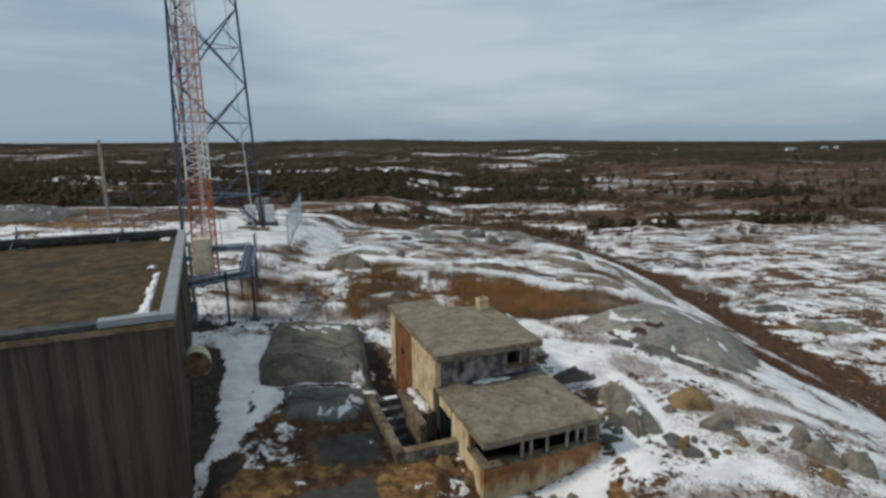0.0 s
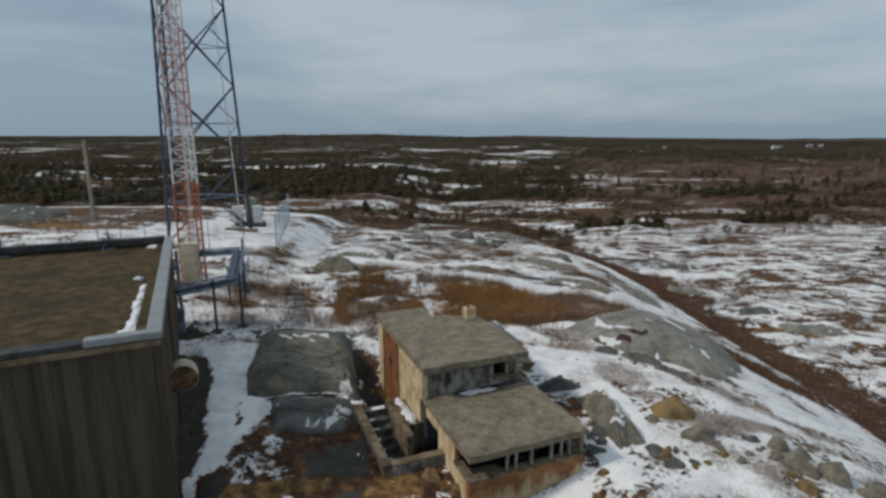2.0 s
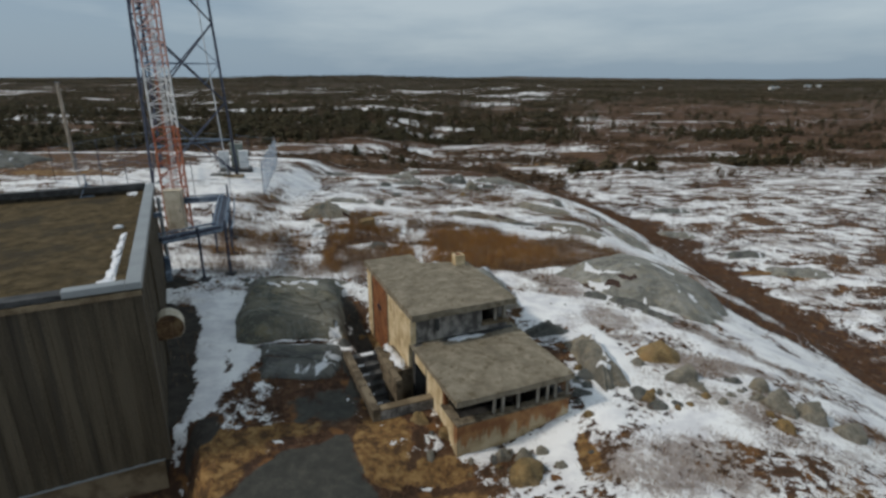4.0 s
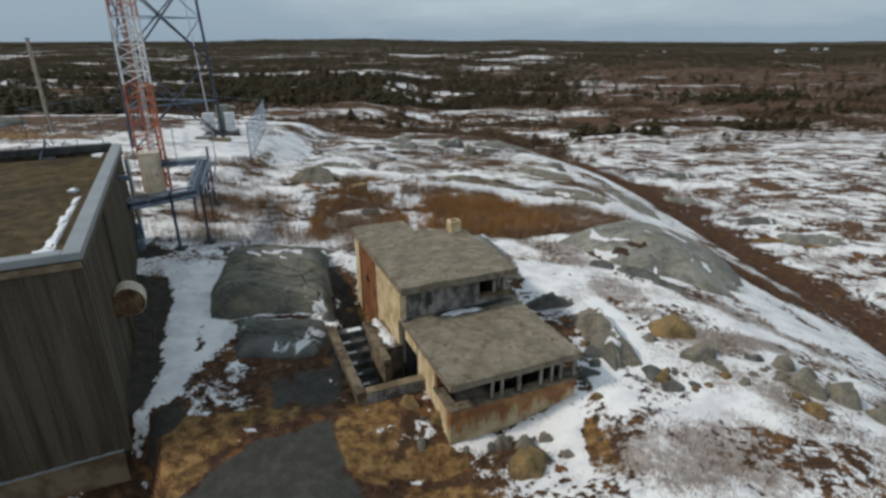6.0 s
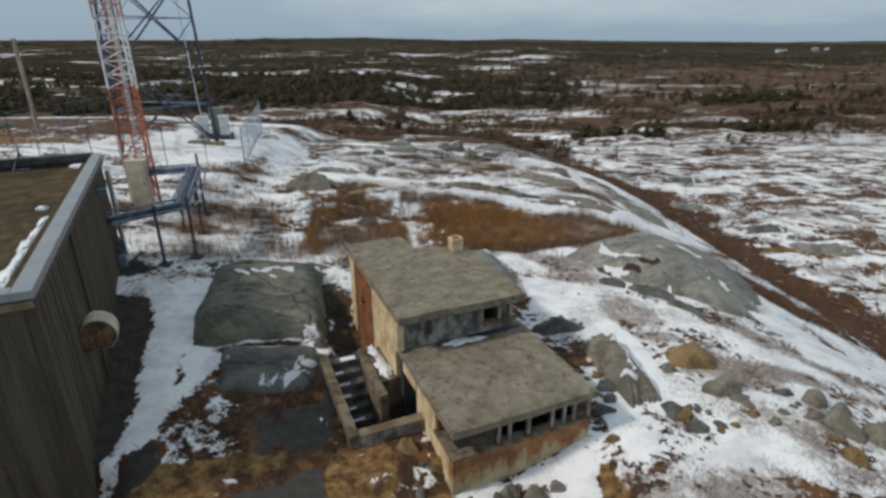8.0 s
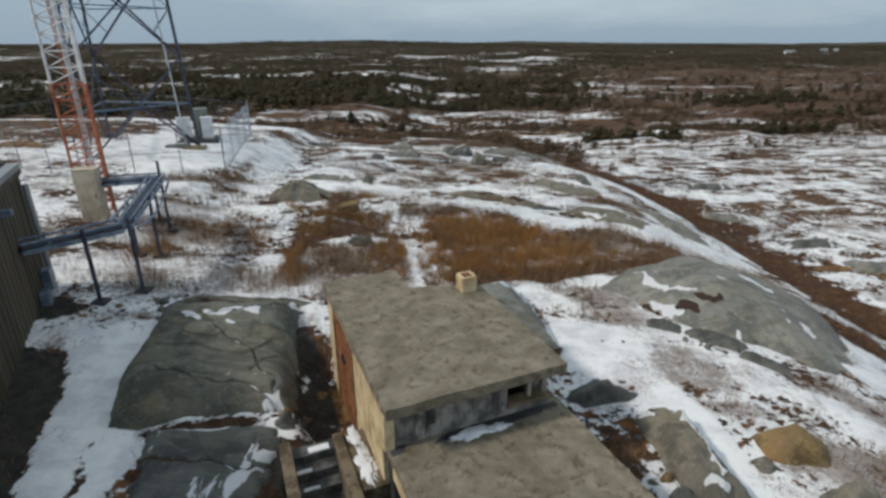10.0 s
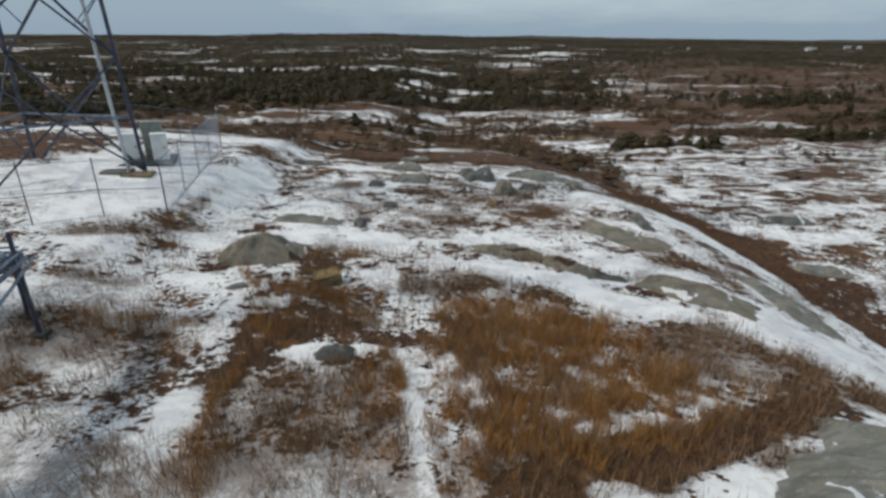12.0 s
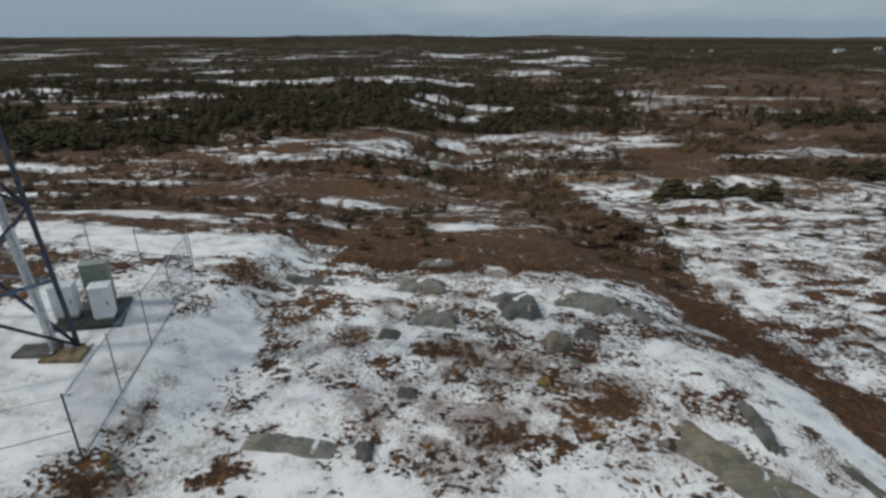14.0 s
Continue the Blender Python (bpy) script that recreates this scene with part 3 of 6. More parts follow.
# thin snow with stalks showing through
VEIL_GRASS = ((-0.6, 24.0, 2.6, 1.3, 0, 0.7), (-8.6, 27.4, 2.9, 4.4, 8, 0.36), (-9.6, 28.6, 1.6, 1.6, 0, 0.75), (-2.4, 25.2, 2.3, 2.4, 0, 0.7), (-2.0, 30.0, 1.0, 1.4, 0, 0.6), (8.4, 29.0, 2.2, 1.3, -25, 0.85), (1.0, 33.2, 2.6, 0.9, 0, 0.45), (-6.5, 23.4, 3.4, 1.4, 0, 0.6), (5.6, 22.2, 1.5, 0.8, -15, 0.7))
VEIL_EAST = ((9.4, 15.0, 1.6, 0.6, -12, 0.85), (7.0, 18.2, 1.0, 0.8, -38, 0.55), (7.3, 16.6, 0.6, 0.5, 0, 0.6), (5.0, 11.1, 0.6, 1.1, 10, 0.7), (6.6, 10.6, 1.7, 1.2, 0, 0.6), (8.9, 13.0, 2.2, 0.9, -20, 0.45), (12.0, 16.2, 1.8, 0.5, -40, 0.5), (8.9, 11.5, 1.0, 0.6, -20, 0.5),
             (5.8, 20.9, 1.3, 0.9, -15, 0.6), (10.6, 17.0, 1.4, 0.4, -42, 0.45), (1.0, 45.2, 2.4, 1.6, 0, 0.4), (1.2, 41.0, 1.3, 1.2, 30, 0.55), (-5.4, 42.8, 2.0, 3.6, 0, 0.25), (6.4, 43.8, 2.4, 1.4, -20, 0.3))
# clean deep snow
DEEP = ((-16.2, 41.6, 5.6, 5.2, 0, 0.5), (-9.9, 43.6, 1.5, 5.2, 6, 0.35), (-5.75, 27.6, 0.45, 3.4, 8, 0.3), (-7.2, 36.2, 3.0, 1.2, 0, 0.45), (-1.7, 33.3, 0.7, 0.8, 10, 0.8), (7.0, 32.2, 2.4, 0.7, -25, 0.8), (4.0, 34.2, 3.0, 1.0, -12, 0.7),
        (12.2, 37.0, 0.7, 4.5, 22, 0.4), (14.4, 40.0, 0.4, 5.5, 12, 0.5), (11.6, 31.0, 1.0, 2.2, 25, 0.3), (-3.2, 37.4, 4.0, 1.1, 0, 0.5), (5.5, 38.3, 2.6, 1.0, -10, 0.5), (-6.0, 40.6, 2.3, 2.2, 0, 0.5), (-2.6, 28.5, 1.3, 0.35, 5, 0.9), (8.0, 35.6, 3.2, 1.3, -25, 0.6))
DEEP_NEAR = ((4.4, 19.0, 0.7, 1.6, 20, 0.6), (7.6, 18.3, 1.2, 0.8, 0, 0.35), (5.1, 13.4, 0.5, 1.5, 12, 0.6), (5.9, 11.2, 0.8, 0.9, 0, 0.2), (5.3, 19.0, 0.8, 1.6, 25, 0.8), (6.1, 15.9, 0.5, 2.4, 0, 0.7), (8.2, 13.4, 1.4, 0.8, -15, 0.6), (8.0, 11.6, 1.2, 0.6, -20, 0.45), (13.4, 17.6, 1.8, 1.2, -45, 0.8), (10.8, 16.0, 1.5, 0.5, -35, 0.5), (4.1, 22.6, 0.5, 1.6, 30, 0.7), (9.0, 17.4, 1.2, 0.4, -38, 0.6), (0.0, 22.9, 0.4, 0.7, 0, 0.2), (-9.9, 24.0, 0.8, 1.0, 10, 0.7), (-3.4, 23.0, 2.6, 0.6, 5, 0.15))
# snow lying in the valley, and in clearings of the woods
FAR_SNOW = ((-16, 55, 6, 1.8, 10, 0.9), (0.2, 67.5, 4, 1.6, 10, 0.9), (-9.5, 76.5, 4, 1.8, 0, 0.9), (-31, 53.5, 9, 0.9, 4, 0.9), (-40, 60, 10, 0.9, 0, 0.8), (-13.5, 79, 5.0, 2.6, 0, 1.0), (-58, 101, 7, 2.0, 0, 0.9), (-45, 90, 9, 2.0, 5, 0.9), (-26, 79.5, 5, 1.6, 0, 0.8), (-45, 78, 7, 1.8, 0, 0.8), (-22, 62.5, 9, 2.0, 0, 0.75), (-12, 66, 5, 1.4, 0, 0.6), (-27, 56.5, 8, 1.3, 0, 0.7), (15.5, 88, 4, 1.2, 0, 0.9), (21, 81, 7, 1.2, 0, 0.9), (24, 94, 4, 1.2, 0, 0.7))
FAR_SNOW_EAST = ((47, 146, 5, 3, 0, 0.9), (76, 138, 15, 3.5, -8, 0.85), (60, 130, 7, 3, 0, 0.7), (42, 159, 9, 2.2, 0, 0.9))
FAR_CLEAR = ((-112, 190, 20, 4, 0, 0.9), (-72, 176, 14, 5, 0, 0.9), (-98, 168, 12, 3, 0, 0.9), (-92, 152, 5, 2.5, 0, 0.9), (-72, 153, 12, 2.2, 0, 0.9), (-41, 186, 4, 5, 0, 0.8), (-8, 200, 5, 5, 0, 0.8), (-125, 270, 36, 10, 0, 0.6), (-190, 480, 60, 24, 0, 0.8), (-110, 560, 45, 20, 0, 0.5),
             (42, 205, 14, 7, 0, 0.42), (30, 232, 12, 6, 0, 0.4), (62, 190, 7, 4, 0, 0.45), (92, 205, 5, 2, 0, 0.6))


def masks(x, y):
    """Snow, orange grass, tarmac, ochre dirt, dark soil (with painted shade beside the dome), woodland and thin snow,
    each about 0 to 1, over the plan.
    """
    side = x - brow(y) + (fbm(x, y, 6, 21, 3) - 0.5) * 1.6
    n = fbm(x, y, 1.8, 61, 4) - 0.5
    px, py = x + n, y + n
    snow = 0.74 - 0.05 * smooth(31, 36, y) * smooth(-9.5, -7.5, x) + (fbm(x, y, 4.5, 31, 4) - 0.5) * 0.9 + (fbm(x, y, 1.3, 33, 3) - 0.5) * 0.9
    # the brown hollow past the brow, and the streaked flat beyond it
    band = smooth(0.6, 1.3, side) * (1 - smooth(4.2, 6.0, side + (fbm(x, y, 2.2, 23, 3) - 0.5) * 3.0))
    streak = 0.6 + (fbm(x * 0.6, y * 1.4, 3.0, 41, 5) - 0.5) * 1.7 + (fbm(x, y * 1.2, 1.1, 43, 3) - 0.5) * 1.2
    band = np.maximum(band, oval(px, py, 15.0, 22.3, 2.7, 1.2, -32, 0.4))
    flat = smooth(3.8, 5.5, side)
    snow = snow * (1 - flat) + streak * flat
    snow = snow * (1 - band) + (0.0 + (fbm(x, y, 1.1, 25, 3) - 0.5) * 0.4) * band
    # north of the plateau: brown heath with a few drifts, then a belt of snow
    open_flat = smooth(4, 13, side)
    start = 53.5 + 2 * smooth(-4, -10, x) + 34 * open_flat
    k = smooth(0, 4 + 34 * open_flat, y - start + (fbm(x, y, 5, 47, 3) - 0.5) * (7 + 10 * open_flat) + (fbm(x * 0.7, y, 17, 49, 3) - 0.5) * 44 * open_flat)
    mid, wide = np.interp(x, [-50, -8, 12, 50], [117, 127, 140, 158]), np.interp(x, [-50, -10, 12, 50], [12, 15, 17, 8])
    beyond = 0.02 + 0.1 * smooth(95, 110, y) + (fbm(x * 0.6, y * 1.3, 9, 51, 4) - 0.5) * 1.3
    belt = np.exp(-((y - mid) / wide) ** 2) * smooth(-66, -46, x) * smooth(56, 44, x)
    beyond = beyond + belt * (0.3 + (fbm(x * 0.7, y * 1.2, 4, 53, 5) - 0.5) * 3.0)
    snow = snow * (1 - k) + beyond * k
    snow = snow - 0.7 * oval(x, y, -31, 46, 11, 6.5, 10, 0.4)
    warp = (fbm(x * 0.4, y, 5, 55, 4) - 0.5) * smooth(55, 75, y)
    snow = snow + 0.95 * patches(x + warp * 9, y + warp * 3.5, FAR_SNOW + FAR_SNOW_EAST, 0.55)
    # ---- the plateau
    grass = np.maximum(patches(x + n * 1.2, y + n * 1.2, ORANGE_WEST), patches(x + n * 1.6, y + n * 1.6, ORANGE_EAST))
    grass = grass * smooth(0.42, 0.6, 0.6 * fbm(x, y, 0.45, 66, 4) + 0.4 * fbm(x, y, 1.9, 67, 3) + 0.05 * grass)
    trail = np.interp(y, [22.5, 25, 28, 29.2, 31.5, 33.5], [0.15, 0.12, -0.4, -0.75, -1.05, -1.1])
    trail = 0.6 * smooth(0.3, 0.05, np.abs(x + n * 0.9 - trail)) * smooth(34.5, 33.5, y) * smooth(22.3, 23, y)
    grass = grass * (1 - 0.9 * trail) * (1 - oval(x, y, -2.55, 28.4, 1.4, 0.5, 5, 0.3))
    brown = np.maximum(patches(px, py, BROWN), patches(px, py, BROWN_NEAR))
    speckle = np.maximum(oval(x, y, 0.5, 46.0, 8.5, 8.5, 0, 0.6), 0.8 * oval(x, y, 6.0, 36.5, 9.0, 5.0, 0, 0.6))
    snow = snow - 0.02 * grass - 0.34 * brown - 0.16 * speckle * smooth(0.5, 0.62, fbm(x, y, 0.8, 69, 3)) + 0.25 * trail
    veil = 0.2 + 0.15 * flat + 0.16 * speckle + 0.9 * brown + 0.6 * grass + (fbm(x, y, 3.0, 37, 3) - 0.5) * 0.9
    thin = np.maximum(patches(px, py, VEIL_GRASS, 0.6), patches(px, py, VEIL_EAST, 0.6))
    veil, snow = np.clip(veil + 1.2 * thin, 0, 1) * (1 - trail), snow + 0.2 * thin
    deep = np.maximum(patches(px, py, DEEP, 0.4), patches(px, py, DEEP_NEAR, 0.4))
    snow, veil = snow + deep, veil * (1 - 0.7 * np.clip(deep, 0, 1))
    # ---- trodden ground before the lookout: tarmac, ochre dirt, little snow
    wx, wy = x + (fbm(x, y, 0.9, 81, 3) - 0.5) * 0.7, y + (fbm(x, y, 0.9, 85, 3) - 0.5) * 0.7
    yard = np.maximum(oval(wx, wy, -2.6, 10.6, 3.5, 4.4, 15, 0.22), oval(wx, wy, -7.0, 8.2, 5.0, 3.6, 0, 0.15))
    snow = snow * (1 - yard) + (0.08 + n * 1.5) * yard
    snow = snow - 0.3 * oval(x, y, -7.0, 9.0, 2.6, 2.4, 0, 0.3)
    veil = veil * (1 - yard)
    right = (wx + 1.75) * 0.9 + (wy - 11.8) * 0.38
    left = -(wx + 1.75) * 0.46 + (wy - 11.8) * 0.89
    tar = smooth(0.25, -0.25, right) * smooth(0.25, -0.25, left) * smooth(-0.25, 0.25, wx + 3.75 - (wy - 10.0) * 0.28)
    tar = np.maximum(tar, oval(wx, wy, -2.6, 12.9, 0.95, 0.95, 15, 0.6) * (0.1 + 1.7 * fbm(x, y, 0.7, 83, 3)))
    tar = np.maximum(tar, oval(wx, wy, -2.1, 14.6, 0.25, 1.5, 21, 0.3) * 0.9)
    ochre = np.maximum.reduce([oval(wx, wy, -3.6, 11.75, 1.6, 0.32, 20, 0.35), oval(wx, wy, -0.85, 11.4, 0.75, 1.3, 5, 0.35), oval(wx, wy, 4.4, 11.0, 0.32, 1.3, 8, 0.4), oval(wx, wy, -1.66, 18.0, 0.4, 0.7, 21, 0.4), oval(wx, wy, 0.6, 10.9, 0.8, 0.4, 20, 0.4), oval(wx, wy, -4.5, 11.2, 0.8, 0.6, 0, 0.5), oval(wx, wy, -4.5, 10.0, 0.7, 1.0, 0, 0.5), oval(wx, wy, -1.2, 13.1, 0.35, 0.9, 21, 0.4),
                               oval(wx, wy, 1.0, 9.4, 1.2, 0.8, 0, 0.5), oval(wx, wy, -1.5, 15.6, 0.35, 0.7, 15, 0.5), oval(wx, wy, -5.6, 9.6, 1.0, 1.0, 0, 0.5), oval(wx, wy, 9.4, 9.0, 0.9, 0.6, 0, 0.4),
                               oval(wx, wy, 22.6, 33.2, 1.1, 0.5, 0, 0.4), oval(wx, wy, 25.0, 32.4, 1.4, 0.5, 0, 0.4), oval(wx, wy, -26.0, 40.0, 4.0, 1.2, 0, 0.4), 0.6 * oval(wx, wy, 22, 106, 9, 3, 0, 0.5)])
    ochre = ochre * (1 - tar)
    snow = snow - 0.7 * ochre - 1.0 * tar
    for cx, cy, rx, ry, a, amt in ((-0.75, 12.3, 0.42, 0.17, 14, 1.2), (-1.85, 13.2, 0.16, 0.7, 21, 0.9), (-1.5, 12.3, 0.2, 0.3, 21, 0.6), (-0.2, 11.45, 0.3, 0.4, 30, 0.8), (0.45, 11.6, 0.3, 0.2, 30, 0.7), (1.7, 11.55, 0.7, 0.16, 22, 0.9),
                                   (3.1, 12.1, 0.8, 0.18, 22, 0.8), (-0.5, 11.5, 0.3, 0.25, 0, 0.8), (0.3, 10.6, 0.35, 0.3, 0, 0.8), (3.6, 11.3, 0.4, 0.7, 10, 0.4), (2.4, 11.0, 1.4, 0.5, 15, -0.4), (-4.0, 16.15, 1.3, 0.22, 8, -1.0), (-4.3, 13.5, 0.35, 0.3, 20, 0.6), (-4.8, 12.3, 0.4, 0.4, 0, 0.35)):
        snow = snow + amt * oval(wx, wy, cx, cy, rx, ry, a, 0.45)
    # the drift along the building, and bare wet soil in its lee
    lo = np.interp(wy, [11.3, 12.0, 12.8, 13.5, 14.6, 15.9, 17.1, 18.1, 19.2, 22], [-6.1, -6.0, -6.1, -6.25, -6.64, -7.14, -7.54, -8.03, -8.7, -9.8])
    hi = np.interp(wy, [11.3, 11.7, 12.0, 12.4, 12.9, 13.5, 14.0, 14.7, 16.0, 17.2, 18.3, 19.5, 22], [-6.0, -5.77, -5.7, -5.3, -5.2, -5.3, -5.25, -5.05, -5.4, -5.9, -6.7, -7.3, -6.8])
    sx = x + (wx - x) * 0.3
    reach = smooth(11.3, 11.6, wy) * (1 - smooth(18.0, 20.5, wy))
    strip = smooth(-0.18, 0.18, sx - lo) * smooth(-0.18, 0.18, hi - sx) * reach
    lee = smooth(-0.18, 0.18, lo - sx) * smooth(11.0, 11.5, wy) * (1 - smooth(18.2, 19.0, wy)) * (x > -11)
    lee = np.maximum(lee, oval(wx, wy, -9.8, 20.6, 0.6, 0.6, 0, 0.25))
    lee = np.maximum(lee, smooth(0.0, 0.3, wx - hi) * oval(wx, wy, -5.5, 11.75, 0.55, 0.65, 30, 0.25))
    bare = np.maximum(oval(wx, wy, -4.75, 13.0, 0.5, 1.2, 10, 0.3), 0.8 * oval(wx, wy, -5.7, 15.0, 0.14, 0.8, 12, 0.5))
    snow = snow * (1 - bare) + (0.2 + n * 1.5) * bare
    strip = strip * (1 - 0.9 * bare)
    snow = snow * (1 - np.maximum(strip, lee)) + 1.25 * strip - 0.5 * lee
    veil = veil * (1 - strip)
    # soil between dome and lookout, darkened to include the shade lying there
    passage = oval(x, y, -2.5, 18.2, 0.62, 3.6, 21, 0.4)
    snow = snow - 0.55 * passage + 0.75 * oval(wx, wy, -2.6, 16.2, 0.4, 0.3, 0, 0.4) + 0.6 * oval(wx, wy, -2.5, 18.4, 0.15, 0.7, 21, 0.4)
    dark = np.maximum(lee, 0.9 * passage)
    # ---- woodland: close-set past the belt, broken by clearings, open heath to the east
    f = fbm(x * 0.7, y * 1.35, 30, 71, 4)
    wood = smooth(0, 12, y - mid - wide * 1.05 + (f - 0.5) * 30) * smooth(0.3, 0.4, f) * smooth(0.26, 0.38, fbm(x * 0.9, y, 15, 77, 3))
    east = smooth(0.22, 0.34, x / np.maximum(y, 1))
    wood = wood * (1 - 0.88 * east * (1 - smooth(300, 420, y + (f - 0.5) * 160)))
    wood = np.maximum(wood, smooth(300, 800, np.hypot(x, y)) * smooth(0.3, 0.42, fbm(x * 0.6, y, 80, 79, 4)))
    wood = np.maximum(wood, np.maximum(oval(x + warp * 12, y, -74, 126, 27, 15, 8, 0.3), 0.9 * oval(x + warp * 10, y, 108, 190, 22, 9, 0, 0.4)))
    wood = np.maximum(wood, 0.55 * oval(x + warp * 10, y, 34, 93, 8, 4, 0, 0.5) + 0.5 * oval(x, y, 70, 112, 9, 4, 0, 0.5))
    clear = patches(x + warp * 14, y + warp * 6, FAR_CLEAR, 0.5)
    clear = np.maximum(clear, (0.8 - 0.35 * east) * smooth(0.58, 0.64, fbm(x * 0.55, y * 0.85, 22, 99, 5)) * smooth(150, 180, y) * (1 - smooth(700, 1200, y)))
    wood = wood * (1 - clear)
    north = smooth(100, 116, y)
    snow = snow - north * (0.45 * wood + 0.14 * east) + north * 1.1 * clear * smooth(0.34, 0.48, fbm(x * 0.5, y, 8, 97, 4))
    return np.clip(snow, -0.8, 1.6), grass, tar, ochre, dark, wood, np.clip(veil, 0, 1)


def axis(lo, hi, fine, out_lo, out_hi, growth, before):
    a = list(np.arange(lo, hi + fine / 2, fine))
    s = fine
    while a[-1] < out_hi:
        s *= growth
        a.append(a[-1] + s)
    s = fine
    while a[0] > out_lo:
        s *= before
        a.insert(0, a[0] - s)
    return np.array(a)


def build_ground():
    xs, ys = axis(-13, 22, 0.16, -4400, 4400, 1.04, 1.04), axis(8, 58, 0.16, -1500, 4600, 1.028, 1.12)
    gx, gy = np.meshgrid(xs, ys)
    gz = land(gx, gy)
    gz = np.where(pit_mask(gx, gy), -1.1, gz)
    snow, o, tar, ochre, dark, wood, veil = masks(gx, gy)
    gz = gz + np.clip(snow - 0.5, 0, 0.6) * 0.07
    co = np.stack([gx, gy, gz], -1).reshape(-1, 3)
    ny, nx = gx.shape
    i = (np.arange(ny - 1)[:, None] * nx + np.arange(nx - 1)[None, :]).ravel()
    quads = np.stack([i, i + 1, i + nx + 1, i + nx], 1)
    me = bpy.data.meshes.new("ground")
    me.vertices.add(len(co))
    me.vertices.foreach_set("co", co.ravel())
    me.loops.add(quads.size)
    me.loops.foreach_set("vertex_index", quads.ravel())
    me.polygons.add(len(quads))
    me.polygons.foreach_set("loop_start", np.arange(0, quads.size, 4))
    me.polygons.foreach_set("use_smooth", np.ones(len(quads), bool))
    me.update(calc_edges=True)
    for name, chans in (("cover", (snow, o, tar, veil)), ("soil", (ochre, dark, wood, np.ones_like(gx)))):
        a = me.attributes.new(name, "FLOAT_COLOR", "POINT")
        a.data.foreach_set("color", np.stack([c.ravel() for c in chans], 1).astype(np.float32).ravel())
    me.materials.append(M_GROUND)
    return tagged(new("ground", me), "snow-patched brown heath with bare soil and tarmac", "ground", kind="structure")


build_ground()


def zat(x, y):
    return float(land(np.array([x]), np.array([y]))[0])

# ---------------------------------------------------------------- the service building
BLD = pose(-5.9, 11.1, -0.04, 0, 0, 24.3)


def ribbed(length, z0, z1, pitch, depth):
    """A ribbed sheet along +x from 0 to length, its ribs standing out towards -y."""
    bm = bmesh.new()
    prof, x = [], 0.0
    while x < length - pitch:
        prof += [(x, 0.0), (x + pitch * 0.52, 0.0), (x + pitch * 0.6, -depth), (x + pitch * 0.92, -depth)]
        x += pitch
    prof.append((length, 0.0))
    low = [bm.verts.new((a, b, z0)) for a, b in prof]
    top = [bm.verts.new((a, b, z1)) for a, b in prof]
    backl, backt = [bm.verts.new((a, 0.12, z)) for a, z in ((0, z0), (0, z1))], [bm.verts.new((a, 0.12, z)) for a, z in ((length, z0), (length, z1))]
    for i in range(len(prof) - 1):
        bm.faces.new((low[i], low[i + 1], top[i + 1], top[i]))
    bm.faces.new((backl[0], low[0], top[0], backl[1]))
    bm.faces.new((low[-1], backt[0], backt[1], top[-1]))
    bm.faces.new((backt[0], backl[0], backl[1], backt[1]))
    return bm


